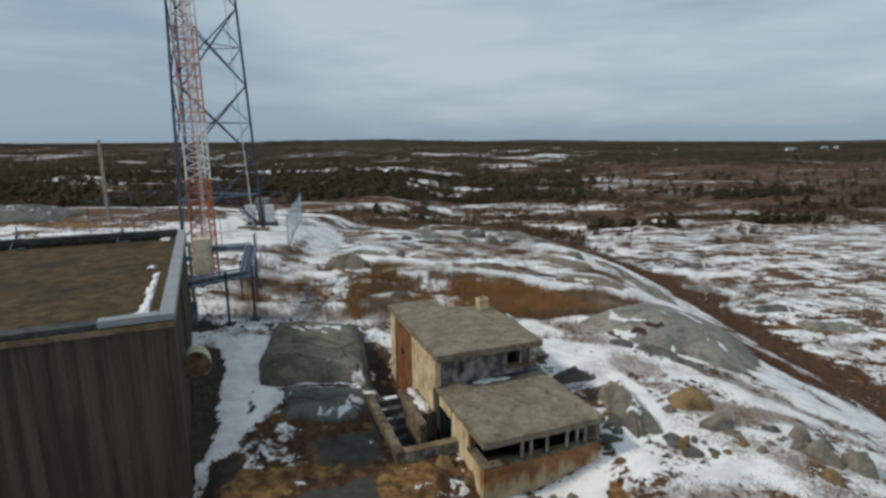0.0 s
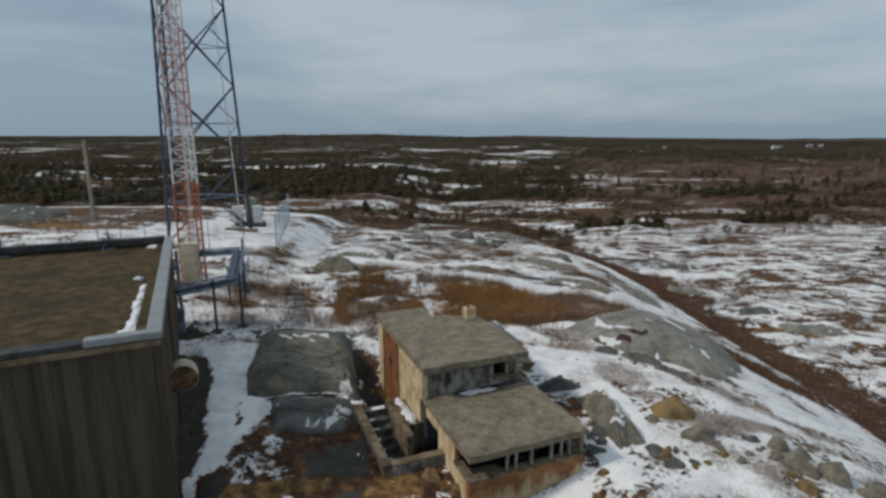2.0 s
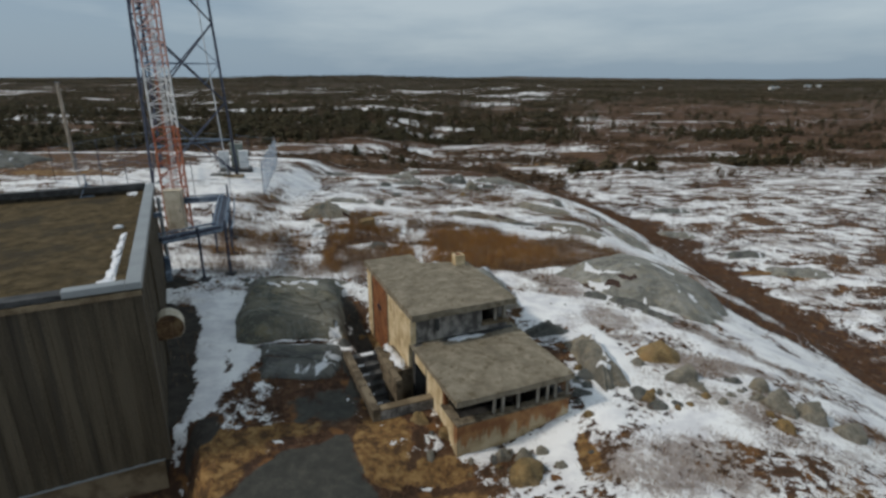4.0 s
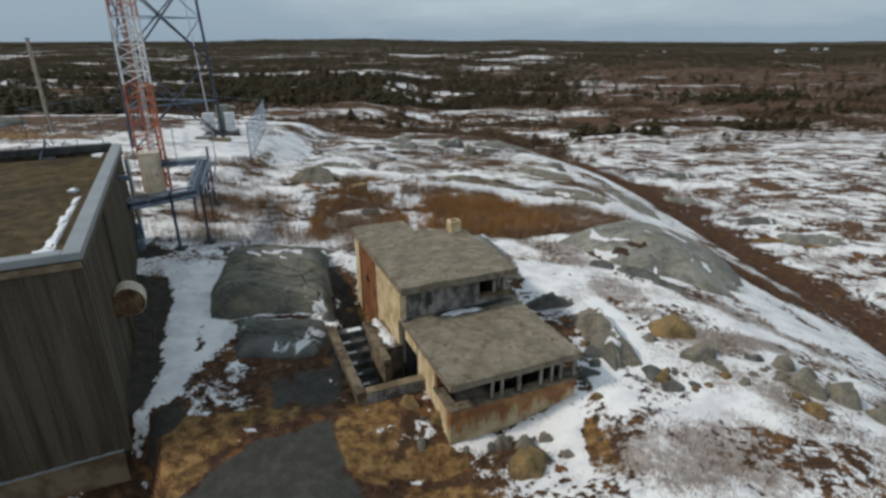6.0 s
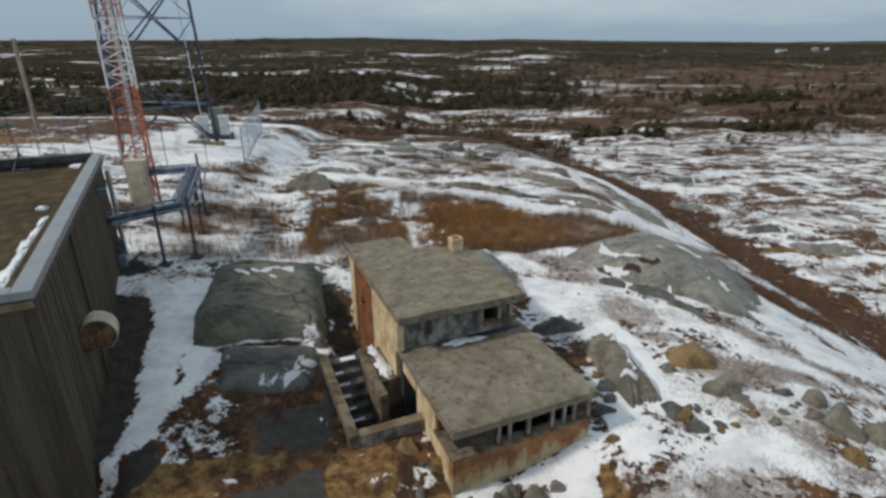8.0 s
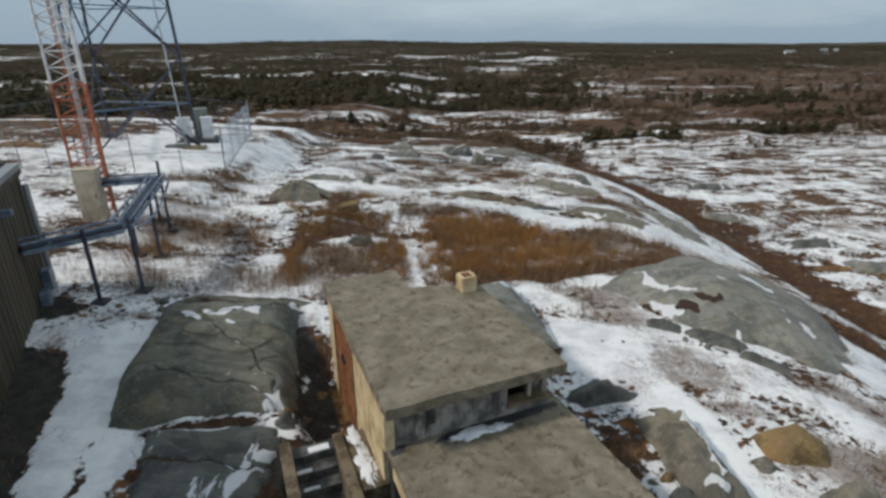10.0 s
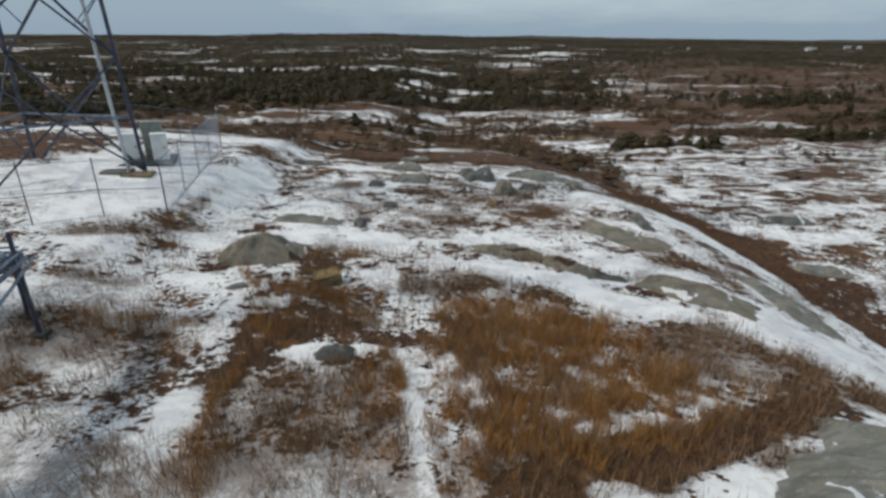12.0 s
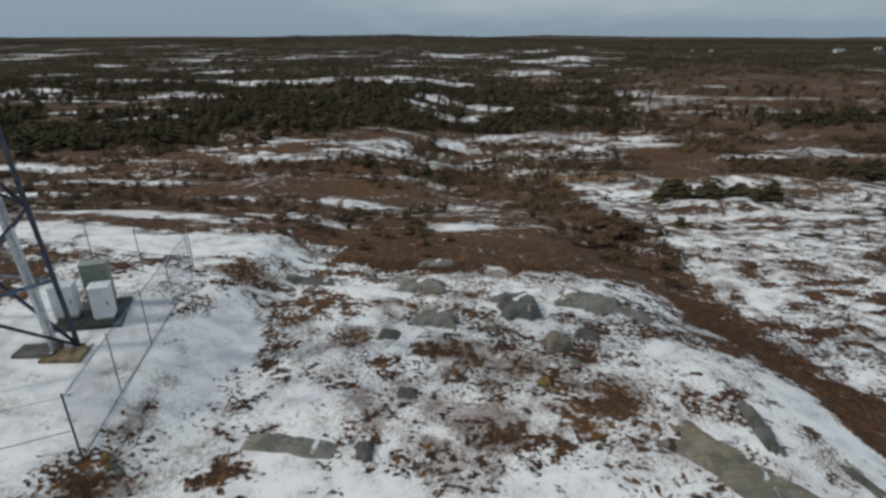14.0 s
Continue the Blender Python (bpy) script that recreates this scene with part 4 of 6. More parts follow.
def build_service_building():
    b = thing("service_building", BLD, "low flat-roofed building with brown ribbed siding and gravel roof", "building")
    W, D, Z0, Z1 = 15.0, 12.0, 0.6, 4.96
    w = part("wall", ribbed(W, Z0, Z1, 0.31, 0.022), M_SIDING, b)
    w.matrix_basis = pose(-W, 0, 0)
    w = part("wall", ribbed(D, Z0, Z1, 0.31, 0.022), M_SIDING, b)
    w.matrix_basis = pose(0, 0, 0, 0, 0, 90)
    w = part("wall", ribbed(W, Z0, Z1, 0.31, 0.035), M_SIDING, b)
    w.matrix_basis = pose(0, D, 0, 0, 0, 180)
    w = part("wall", ribbed(D, Z0, Z1, 0.31, 0.035), M_SIDING, b)
    w.matrix_basis = pose(-W, D, 0, 0, 0, -90)
    box("foundation", (-W + 0.2, -0.14, 0.14, D - 0.2, -2.6, Z0 - 0.01), M_FOUND, b, "bare concrete foundation", 0.02)
    box("base_flashing", (-W, 0.02, -0.05, 0.1, Z0 - 0.008, Z0 + 0.03), M_COPING, b, "thin metal drip edge", 0.004)
    box("corner_trim", (-0.09, 0.06, -0.06, 0.09, Z0, Z1), M_SIDING, b, "", 0.006)
    # gravel roof, slightly uneven
    bm = bmesh.new()
    bmesh.ops.create_grid(bm, x_segments=60, y_segments=60, size=0.5)
    for p in bm.verts:
        p.co = Vector((-W / 2 + p.co.x * (W - 0.5), D / 2 + p.co.y * (D - 0.5), 4.83 + 0.015 * noise.noise((p.co.x * 9, p.co.y * 9, 0))))
    part("roof", bm, M_GRAVEL, b, "tan gravel roof", True)
    box("roof_deck", (-W + 0.13, -0.13, 0.13, D - 0.13, 4.55, 4.76), M_NEAR_BLACK, b, "", 0.0)
    # parapet: a raised kerb with bent metal coping
    box("coping", (-0.22, 0.09, -0.08, D + 0.06, 4.98, 5.14), M_COPING, b, "grey metal coping", 0.02)
    box("fascia", (0.06, 0.085, -0.05, D, 4.84, 4.98), M_SIDING, b, "", 0.004)
    box("coping", (-1.35, -0.22, -0.08, 0.2, 4.985, 5.145), M_COPING, b, "grey metal coping", 0.02)
    box("coping", (-W - 0.06, -1.35, -0.06, 0.3, 4.96, 5.09), M_NEAR_BLACK, b, "dark bare roof edge", 0.015)
    box("fascia", (-W - 0.02, 0.06, -0.1, -0.055, 4.83, 4.955), M_FOUND, b, "pale grey fascia strip", 0.006)
    box("coping", (-W - 0.06, -0.22, D - 0.28, D + 0.07, 4.96, 5.2), M_NEAR_BLACK, b, "black roof edge", 0.015)
    box("coping", (-W - 0.08, -W + 0.3, 0.3, D - 0.28, 4.96, 5.1), M_NEAR_BLACK, b, "", 0.015)
    box("cant_strip", (-0.5, -0.22, 0.2, D - 0.28, 4.83, 4.93), M_GRAVEL, b, "", 0.03)
    # drum-shaped hood over the wall vent, open towards the front
    bm = bmesh.new()
    seg, R, L = 20, 0.4, 0.5
    rings = []
    for y, k in ((0.0, 0.97), (0.0, 1.0), (L, 1.0), (L + 0.04, 0.9)):
        rings.append([bm.verts.new((0.3 + k * R * math.cos(a) * (1.0 if math.cos(a) > 0 else 0.75), y, max(k * R * math.sin(a), -0.3 * k))) for a in (2 * math.pi * q / seg for q in range(seg))])
    for r0, r1 in zip(rings, rings[1:]):
        for q in range(seg):
            bm.faces.new((r0[q], r0[(q + 1) % seg], r1[(q + 1) % seg], r1[q]))
    bm.faces.new(rings[-1])
    bmesh.ops.recalc_face_normals(bm, faces=bm.faces)
    hood = part("vent_hood", bm, M_CREAM, b, "cream drum-shaped metal vent hood with rust")
    hood.location = (-0.02, 2.45, 2.85)
    bm = bmesh.new()
    inner = [bm.verts.new((0.3 + 0.98 * R * math.cos(a) * (1.0 if math.cos(a) > 0 else 0.75), 0.004, max(0.98 * R * math.sin(a), -0.294))) for a in (2 * math.pi * q / seg for q in range(seg))]
    bm.faces.new(inner)
    part("louvre", bm, M_HOODRUST, hood, "brown rusted face")
    box("outlet", (0.02, 0.4, -0.06, 0.015, -0.29, 0.24), M_HOODRUST, hood, "dark rusted outlet", 0.02)
    box("flange", (0.0, 0.05, -0.02, L + 0.06, -0.32, 0.4), M_SIDING, hood, "brown wall flange", 0.01)
    # downpipe and cable conduit near the far corner
    rod("downpipe", (0.16, D - 0.35, 0.9), (0.16, D - 0.35, 4.6), 0.08, M_COPING, b, "grey metal downpipe")
    rod("conduit", (0.08, 3.75, 1.0), (0.08, 3.75, 4.9), 0.03, M_SIDING, b)
    box("wall_light", (0.03, 0.3, 9.2, 9.45, 4.35, 4.5), M_GALV, b, "small grey wall light", 0.02)
    for y, z in ((D - 0.9, 1.6), (D - 1.6, 1.2)):
        box("junction_box", (0.03, 0.25, y, y + 0.4, z, z + 0.6), M_GALV, b, "grey junction box", 0.02)
    return b


build_service_building()


def snow_lump(name, m, rx, ry, h, seed, label, sub=4):
    bm = bmesh.new()
    bmesh.ops.create_icosphere(bm, subdivisions=sub, radius=1.0)
    for p in bm.verts:
        q = p.co.copy()
        k = 1 + 0.6 * noise.noise(Vector((q.x * 2.1 + seed, q.y * 2.1, 0))) + 0.55 * noise.noise(Vector((q.x * 5 + seed, q.y * 5, 1))) + 0.3 * noise.noise(Vector((q.x * 11 + seed, q.y * 11, 2)))
        p.co = Vector((q.x * rx * k, q.y * ry * k, max(q.z, -0.15) * h))
    ob = part(name, bm, M_SNOW, None, "", True)
    ob.matrix_basis = m
    return tagged(ob, label, "snow")


for i, (x, y, rx, ry) in enumerate(((-0.6, 1.6, 0.14, 0.5), (-0.58, 2.4, 0.12, 0.55), (-0.62, 3.2, 0.13, 0.5), (-0.57, 4.0, 0.1, 0.45), (-0.66, 0.9, 0.2, 0.35), (-0.57, 4.9, 0.1, 0.35), (-0.8, 6.2, 0.12, 0.15), (-0.6, 11.5, 0.25, 0.3))):
    snow_lump("roof_snow", BLD @ pose(x, y, 4.85), rx, ry, 0.08, 3.1 * i, "thin ridge of old snow along the roof parapet")


def build_roof_mount(m):
    t = thing("roof_antenna_mount", m, "small galvanised antenna mount on the gravel roof edge", "antenna mount", "mounts on the roof edge")
    rod("mast", (0, 0, 0), (0, 0, 0.85), 0.025, M_GALV, t)
    for a in (0, 120, 240):
        rod("strut", (0.42 * math.cos(radians(a)), 0.42 * math.sin(radians(a)), 0), (0, 0, 0.55), 0.018, M_GALV, t)
    box("base_plate", (-0.2, 0.2, -0.2, 0.2, 0.0, 0.04), M_GALV, t, "", 0.005)
    return t


for x in (-2.2, -5.6, -8.6):
    build_roof_mount(BLD @ pose(x, 11.9, 4.84))

# ---------------------------------------------------------------- the concrete lookout


def slab(bm_dims, name, parent, label, skew=0.0):
    bm = bmesh.new()
    add_box(bm, *bm_dims, bevel=0.0, rough=0.0, cuts=14)
    y0, y1 = bm_dims[2], bm_dims[3]
    for p in bm.verts:
        p.co.y -= skew * (p.co.x - bm_dims[0]) * (p.co.y - y0) / (y1 - y0)
        n3 = noise.noise_vector(p.co * 1.1 + Vector((5, 2, 1))) * 0.022 + noise.noise_vector(p.co * 5.0) * 0.009
        p.co += n3
    return part(name, bm, M_ROOF, parent, label)


def build_lookout():
    b = thing("concrete_lookout", BUNK, "derelict two-level concrete lookout with flat slab roofs", "bunker")
    T = 0.2
    # lower room
    box("front_wall", (0.0, 3.36, 0.0, T, -0.7, 0.98), M_RUSTWALL, b, "rust-streaked concrete front wall", 0.015, 0.008)
    box("window_ledge", (-0.03, 3.4, -0.05, T, 0.98, 1.05), M_SLABEDGE, b, "rust-stained concrete ledge", 0.02, 0.01)
    box("side_wall", (0.0, T, T, 0.95, -0.7, 0.98), M_WALL, b, "yellowed concrete wall with sunlight in its colour", 0.012)
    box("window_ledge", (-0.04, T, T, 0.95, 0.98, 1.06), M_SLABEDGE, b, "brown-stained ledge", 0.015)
    box("side_wall", (0.0, T, 0.95, 2.05, -0.9, 1.52), M_WALL, b, "yellowed concrete wall with sunlight in its colour", 0.015, 0.006)
    box("door_post", (0.02, 0.14, 2.05, 2.15, -0.9, 1.52), M_DARKWOOD, b, "", 0.006)
    box("lintel", (0.0, T, 2.15, 3.0, 1.2, 1.52), M_WALL, b, "", 0.01)
    # side wall, floor and back wall near-black: the room's shade as colour
    box("side_wall", (3.16, 3.36, T, 3.1, -0.5, 1.0), M_NEAR_BLACK, b, "", 0.012)
    box("room_floor", (T, 3.16, T, 7.6, -0.95, -0.8), M_NEAR_BLACK, b, "", 0.0)
    box("back_wall", (0.0, 3.36, 3.0, 3.2, -0.9, 1.7), M_NEAR_BLACK, b, "", 0.01)
    for f, wd in ((1.06, 0.08), (1.31, 0.08), (1.77, 0.09), (2.36, 0.09), (2.66, 0.07), (2.92, 0.08), (3.31, 0.1)):
        box("window_post", (f - wd / 2.4, f + wd / 2.4, 0.02, 0.1, 1.05, 1.52), M_WINDOWPOST, b, "grey weathered window post", 0.008)
    box("window_head", (0.02, 3.34, 0.03, 0.1, 1.48, 1.52), M_DARKWOOD, b, "", 0.006)
    box("window_post", (0.03, 0.14, 0.86, 0.95, 1.06, 1.52), M_RUST, b, "", 0.006)
    box("window_post", (3.2, 3.32, 1.5, 1.62, 1.0, 1.52), M_DARKWOOD, b, "", 0.006)
    slab((-0.02, 3.47, -0.02, 3.4, 1.52, 1.69), "lower_roof", b, "weathered tan concrete roof slab")
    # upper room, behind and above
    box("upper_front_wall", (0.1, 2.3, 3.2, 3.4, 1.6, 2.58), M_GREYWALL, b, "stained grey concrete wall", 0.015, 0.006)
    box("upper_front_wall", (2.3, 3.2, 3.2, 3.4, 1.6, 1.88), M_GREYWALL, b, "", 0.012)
    box("upper_sill", (2.28, 3.26, 3.12, 3.42, 1.88, 1.95), M_FOUND, b, "", 0.015)
    box("window_post", (2.76, 2.84, 3.24, 3.34, 1.95, 2.58), M_WINDOWPOST, b, "", 0.008)
    box("window_post", (3.08, 3.18, 3.24, 3.34, 1.95, 2.58), M_WINDOWPOST, b, "", 0.008)
    # solid near-black panel painting the shade of a narrow opening onto the wall
    box("shutter", (0.7, 0.86, 3.18, 3.2, 1.98, 2.36), M_NEAR_BLACK, b, "dark narrow opening", 0.004)
    box("upper_side_wall", (-0.06, 0.24, 3.4, 5.42, -0.6, 2.58), M_WALL, b, "yellowed concrete wall with sunlight in its colour", 0.015, 0.006)
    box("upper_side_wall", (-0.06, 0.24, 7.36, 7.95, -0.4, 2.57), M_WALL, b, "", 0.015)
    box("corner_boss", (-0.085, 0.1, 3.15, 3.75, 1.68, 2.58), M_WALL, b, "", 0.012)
    for v0, v1 in ((5.52, 6.38), (6.4, 7.26)):
        d = box("door", (-0.05, 0.05, v0, v1, 0.0, 2.5), M_RUST, b, "rust-red steel door leaf", 0.008)
        for z in (0.7, 1.5, 2.3):
            box("strap", (-0.08, -0.05, v0 + 0.04, v1 - 0.04, z - 0.04, z + 0.04), M_RUST, d, "", 0.005)
        box("handle", (-0.1, -0.05, v1 - 0.14 if v0 < 6 else v0 + 0.1, v1 - 0.1 if v0 < 6 else v0 + 0.14, 1.45, 1.65), M_DARKSTEEL, d, "", 0.006)
    box("door_frame", (-0.07, 0.2, 5.42, 5.5, -0.3, 2.58), M_SLABEDGE, b, "", 0.004)
    box("door_frame", (-0.07, 0.2, 7.28, 7.36, -0.3, 2.58), M_SLABEDGE, b, "", 0.004)
    box("upper_side_wall", (2.96, 3.16, 3.4, 6.3, -0.6, 2.58), M_GREYWALL, b, "", 0.012)
    box("upper_back_wall", (0.24, 3.16, 6.3, 6.5, -0.4, 2.58), M_GREYWALL, b, "", 0.012)
    slab((-0.12, 3.32, 2.86, 7.6, 2.58, 2.78), "upper_roof", b, "weathered tan concrete roof slab", 0.33)
    slab((-0.12, 1.72, 7.0, 8.1, 2.574, 2.772), "roof_extension", b, "")
    # square flue on the back edge of the roof
    bm = bmesh.new()
    for x0, x1, y0, y1 in ((-0.19, 0.19, -0.19, -0.1), (-0.19, 0.19, 0.1, 0.19), (-0.19, -0.1, -0.1, 0.1), (0.1, 0.19, -0.1, 0.1)):
        add_box(bm, x0, x1, y0, y1, 0, 0.4, 0.04, 0.012)
    flue = part("flue", bm, M_WALL, b, "square concrete flue stained with rust")
    flue.location = (2.92, 6.36, 2.77)
    box("flue_lining", (-0.1, 0.1, -0.1, 0.1, 0.0, 0.4), M_RUST, flue, "rusty flue lining", 0.0)
    # the sunken stair to the lower door
    box("retaining_wall", (-1.72, -1.5, 1.55, 5.0, -1.0, 0.92), M_SLABEDGE, b, "low brown-stained concrete stair wall", 0.02, 0.012)
    box("retaining_wall", (-1.5, -0.02, 1.55, 1.78, -1.0, 0.84), M_GREYWALL, b, "low concrete stair wall", 0.02, 0.012)
    box("wall_cap", (-1.5, -0.02, 1.54, 1.79, 0.84, 0.88), M_FOUND, b, "", 0.01, 0.006)
    box("inner_wall", (-0.7, -0.5, 2.7, 4.9, -1.0, 0.9), M_SLABEDGE, b, "", 0.02, 0.012)
    box("fill", (-0.5, 0.02, 3.3, 4.9, -1.0, 0.84), M_SLABEDGE, b, "", 0.02)
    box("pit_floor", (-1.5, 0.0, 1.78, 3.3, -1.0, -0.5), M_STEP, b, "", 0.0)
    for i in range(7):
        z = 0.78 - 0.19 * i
        box("step", (-1.5, -0.7, 4.9 - 0.27 * (i + 1), 4.9 - 0.27 * i + 0.02, -1.0, z), M_STEP, b, "dark concrete step", 0.012)
        x0, x1, dp = ((-1.2, -0.8, 0.16), (-1.48, -1.2, 0.08), (-1.4, -1.1, 0.06), (-1.48, -1.15, 0.09), (-1.45, -1.1, 0.06), (-1.45, -0.95, 0.08), (-1.4, -1.1, 0.06))[i]
        y0 = 4.9 - 0.27 * (i + 1) + 0.02
        box("step_snow", (x0, x1, y0, y0 + dp, z - 0.004, z + 0.025), M_SNOW, b, "ragged crust of snow", 0.0, 0.012, 5)
    return b


build_lookout()
for i, (u, v, z, rx, ry) in enumerate(((1.55, 3.02, 1.68, 0.5, 0.13), (2.0, 2.98, 1.68, 0.2, 0.1), (-0.26, 3.9, 0.84, 0.16, 0.5), (-0.3, 4.7, 0.84, 0.12, 0.3), (1.95, 7.15, 2.62, 0.16, 0.1))):
    snow_lump("snow_patch", BUNK @ pose(u, v, z), rx, ry, 0.04, 7.7 * i, "small patch of old snow on the bare concrete")

# ---------------------------------------------------------------- rocks


def rock(label, cx, cy, rx, ry, top, turn, mat, seed, sub=4, cuts=11, lump=0.08, name="boulder", group="boulders round the lookout", peak=False):
    rnd = random.Random(seed)
    planes = []
    for _ in range(cuts):
        a, h = rnd.uniform(0, 2 * math.pi), rnd.uniform(-0.1, 0.92)
        planes.append((Vector((math.cos(a) * math.sqrt(1 - h * h), math.sin(a) * math.sqrt(1 - h * h), h)), rnd.uniform(0.6, 0.85)))
    if peak:
        for a in (20, 95, 165, 250, 320):
            a = radians(a + rnd.uniform(-15, 15))
            planes.append((Vector((math.cos(a) * 0.66, math.sin(a) * 0.66, 0.75)), rnd.uniform(0.5, 0.6)))
    bm = bmesh.new()
    bmesh.ops.create_icosphere(bm, subdivisions=sub, radius=1.0)
    H = top / 0.66
    off = Vector((seed * 3.7, seed * 1.9, seed * 0.7))
    big = max(rx, ry)
    for p in bm.verts:
        q = p.co.copy()
        for nrm, d in planes:
            k = q.dot(nrm) - d
            if k > 0:
                q -= nrm * k
        k = 1 + lump * noise.fractal(q * 1.4 + off, 1.0, 2.0, 3) + 0.045 * noise.fractal(q * (2.2 + big) + off, 0.9, 2.1, 4)
        q *= k
        ridge = noise.noise(Vector((q.x * 2.2, q.y * 0.8, 0)) + off)
        q.z -= 0.07 * max(0.0, 0.25 - abs(ridge)) * 4 * (q.z > 0)
        p.co = Vector((q.x * rx, q.y * ry, q.z * H))
    ob = part(name, bm, mat, None, "", True)
    ob.matrix_basis = pose(cx, cy, zat(cx, cy) - H * 0.34, 0, 0, turn)
    return tagged(ob, label, name, group)


def outcrop(label, cx, cy, rx, ry, top, turn, mat, seed, p=3.0, tilt=0.0, rim=0.22, blocks=1, taper=0.0, crack=0.14, relief=1.0, drifts=()):
    """Bedrock breaking the ground: a low hump with an uneven outline, parted by joints into blocks.
    drifts: (x0, y0, x1, y1, half width) of snow streaks lying on it; a negative width is a strip of turf."""
    NA, NR = (400, 120) if len(drifts) > 3 else (230, 64) if blocks > 1 or drifts else (96, 26)
    a = np.linspace(0, 2 * np.pi, NA, endpoint=False)[None, :]
    r = (np.linspace(0, 1, NR) ** 0.7)[:, None]
    wob = 1 + rim * (fbm(np.cos(a) * 1.6 + seed, np.sin(a) * 1.6 + 5, 0.7, seed, 5) - 0.5) * 3
    sq = 1 / np.maximum(np.abs(np.cos(a)), np.abs(np.sin(a))) ** 0.85
    lx, ly = np.cos(a) * r * wob * sq * rx, np.sin(a) * r * wob * sq * ry
    lx = lx * (1 + taper * ly / ry)
    c, s = math.cos(radians(turn)), math.sin(radians(turn))
    x, y = cx + lx * c - ly * s, cy + lx * s + ly * c
    big = min(rx, ry)
    h = 1 - r ** p + 0 * a
    n1 = fbm(lx + seed * 3.1, ly, big * 0.9, seed + 1, 3) - 0.5
    n2 = fbm(lx + seed, ly * 0.6, big * 0.3, seed + 2, 5) - 0.5
    ledge = np.round(fbm(lx * 0.7 + seed, ly, big * 0.8, seed + 3, 2) * 5) / 5 - 0.5
    rnd = np.random.default_rng(seed)
    joint, own, lift = np.zeros_like(lx), np.zeros(lx.shape, int), 0.0
    if blocks > 1:
        qx, qy = rnd.uniform(-0.8, 0.8, blocks) * rx, (np.arange(blocks) + rnd.uniform(0.15, 0.85, blocks)) / blocks * 2 * ry - ry
        wx, wy = lx + (fbm(lx, ly, 0.9, seed + 7, 3) - 0.5) * 0.9, ly + (fbm(lx, ly, 0.9, seed + 9, 3) - 0.5) * 0.9
        d = np.hypot(wx[..., None] - qx, wy[..., None] - qy)
        own = d.argmin(-1)
        dd = np.sort(d, -1)
        gap = (dd[..., 1] - dd[..., 0]) / 2
        joint = 1 - smooth(0.0, crack, gap)
        w = np.exp(-(d - dd[..., :1]) * 9)
        w = w / w.sum(-1, keepdims=True)
        up, tx, ty = rnd.uniform(-0.18, 0.18, blocks) * top, rnd.uniform(-0.08, 0.08, blocks) * min(1, top), rnd.uniform(-0.07, 0.07, blocks) * min(1, top)
        lift = (w * (up + tx * (lx[..., None] - qx) + ty * (ly[..., None] - qy))).sum(-1)
    z = h * top * (1 + relief * (0.6 * n1 + 0.35 * ledge) + tilt * lx / rx) + h * lift + n2 * 0.3 * relief * min(top, 0.5) - (1 - smooth(0.2, 1.0, 1 - joint)) * 0.14 * min(1, top * 1.6)
    lay = np.zeros_like(lx)
    ux, uy = x + (fbm(x, y, 0.4, 301, 3) - 0.5) * 0.5, y + (fbm(x, y, 0.4, 303, 3) - 0.5) * 0.5
    uneven = 0.45 + 1.2 * fbm(x, y, 0.5, 305, 3)
    for x0, y0, x1, y1, half in drifts:
        along = np.clip(((ux - x0) * (x1 - x0) + (uy - y0) * (y1 - y0)) / ((x1 - x0) ** 2 + (y1 - y0) ** 2), 0, 1)
        near = 1 - smooth(0.0, 2.0, np.hypot(ux - x0 - along * (x1 - x0), uy - y0 - along * (y1 - y0)) / (abs(half) * uneven))
        lay = np.where(near > np.abs(lay), math.copysign(1, half) * near, lay)
    z = z + 0.03 * np.clip(lay, 0, 1)
    z = land(x, y) + np.where(r > 0.985, -0.3, z)
    co = np.stack([x - cx, y - cy, z - zat(cx, cy)], -1).reshape(-1, 3)
    i = np.arange(NR - 1)[:, None] * NA
    k = np.arange(NA)[None, :]
    k2 = (k + 1) % NA
    quads = np.stack([i + k, i + NA + k, i + NA + k2, i + k2], -1).reshape(-1, 4)
    flat, which = joint.ravel(), own.ravel()[quads[:, 0]]
    base = pose(cx, cy, zat(cx, cy))
    holder = thing("granite_outcrop", base, label, "rock", "rock outcrops on the heath") if blocks > 1 else None
    for m in range(blocks):
        q = quads[which == m]
        if not len(q):
            continue
        ids, inv = np.unique(q, return_inverse=True)
        ob = raw("rock_block" if holder else "granite_outcrop", co[ids].tolist(), inv.reshape(-1, 4).tolist(), mat, holder, True)
        ob.data.attributes.new("joint", "FLOAT", "POINT").data.foreach_set("value", flat[ids].astype(np.float32))
        ob.data.attributes.new("drift", "FLOAT", "POINT").data.foreach_set("value", lay.ravel()[ids].astype(np.float32))
    if holder:
        return holder
    ob.matrix_basis = base
    return tagged(ob, label, "rock", "rock outcrops on the heath")


BARE = "smooth bare grey granite outcrop streaked with snow"
outcrop("broad grey granite dome beside the lookout", -4.72, 18.8, 1.85, 2.6, 0.8, 12, M_DOME, 3, 5.0, -0.08, 0.1, 4, 0.04, 0.03, 0.8,
        ((-5.9, 19.65, -5.3, 19.4, 0.07), (-5.2, 19.75, -4.2, 20.1, 0.09), (-4.65, 19.2, -4.5, 19.1, 0.07), (-6.0, 20.5, -4.8, 20.6, -0.14), (-2.7, 17.0, -3.0, 16.8, 0.1), (-6.6, 18.2, -6.3, 18.1, 0.07)))
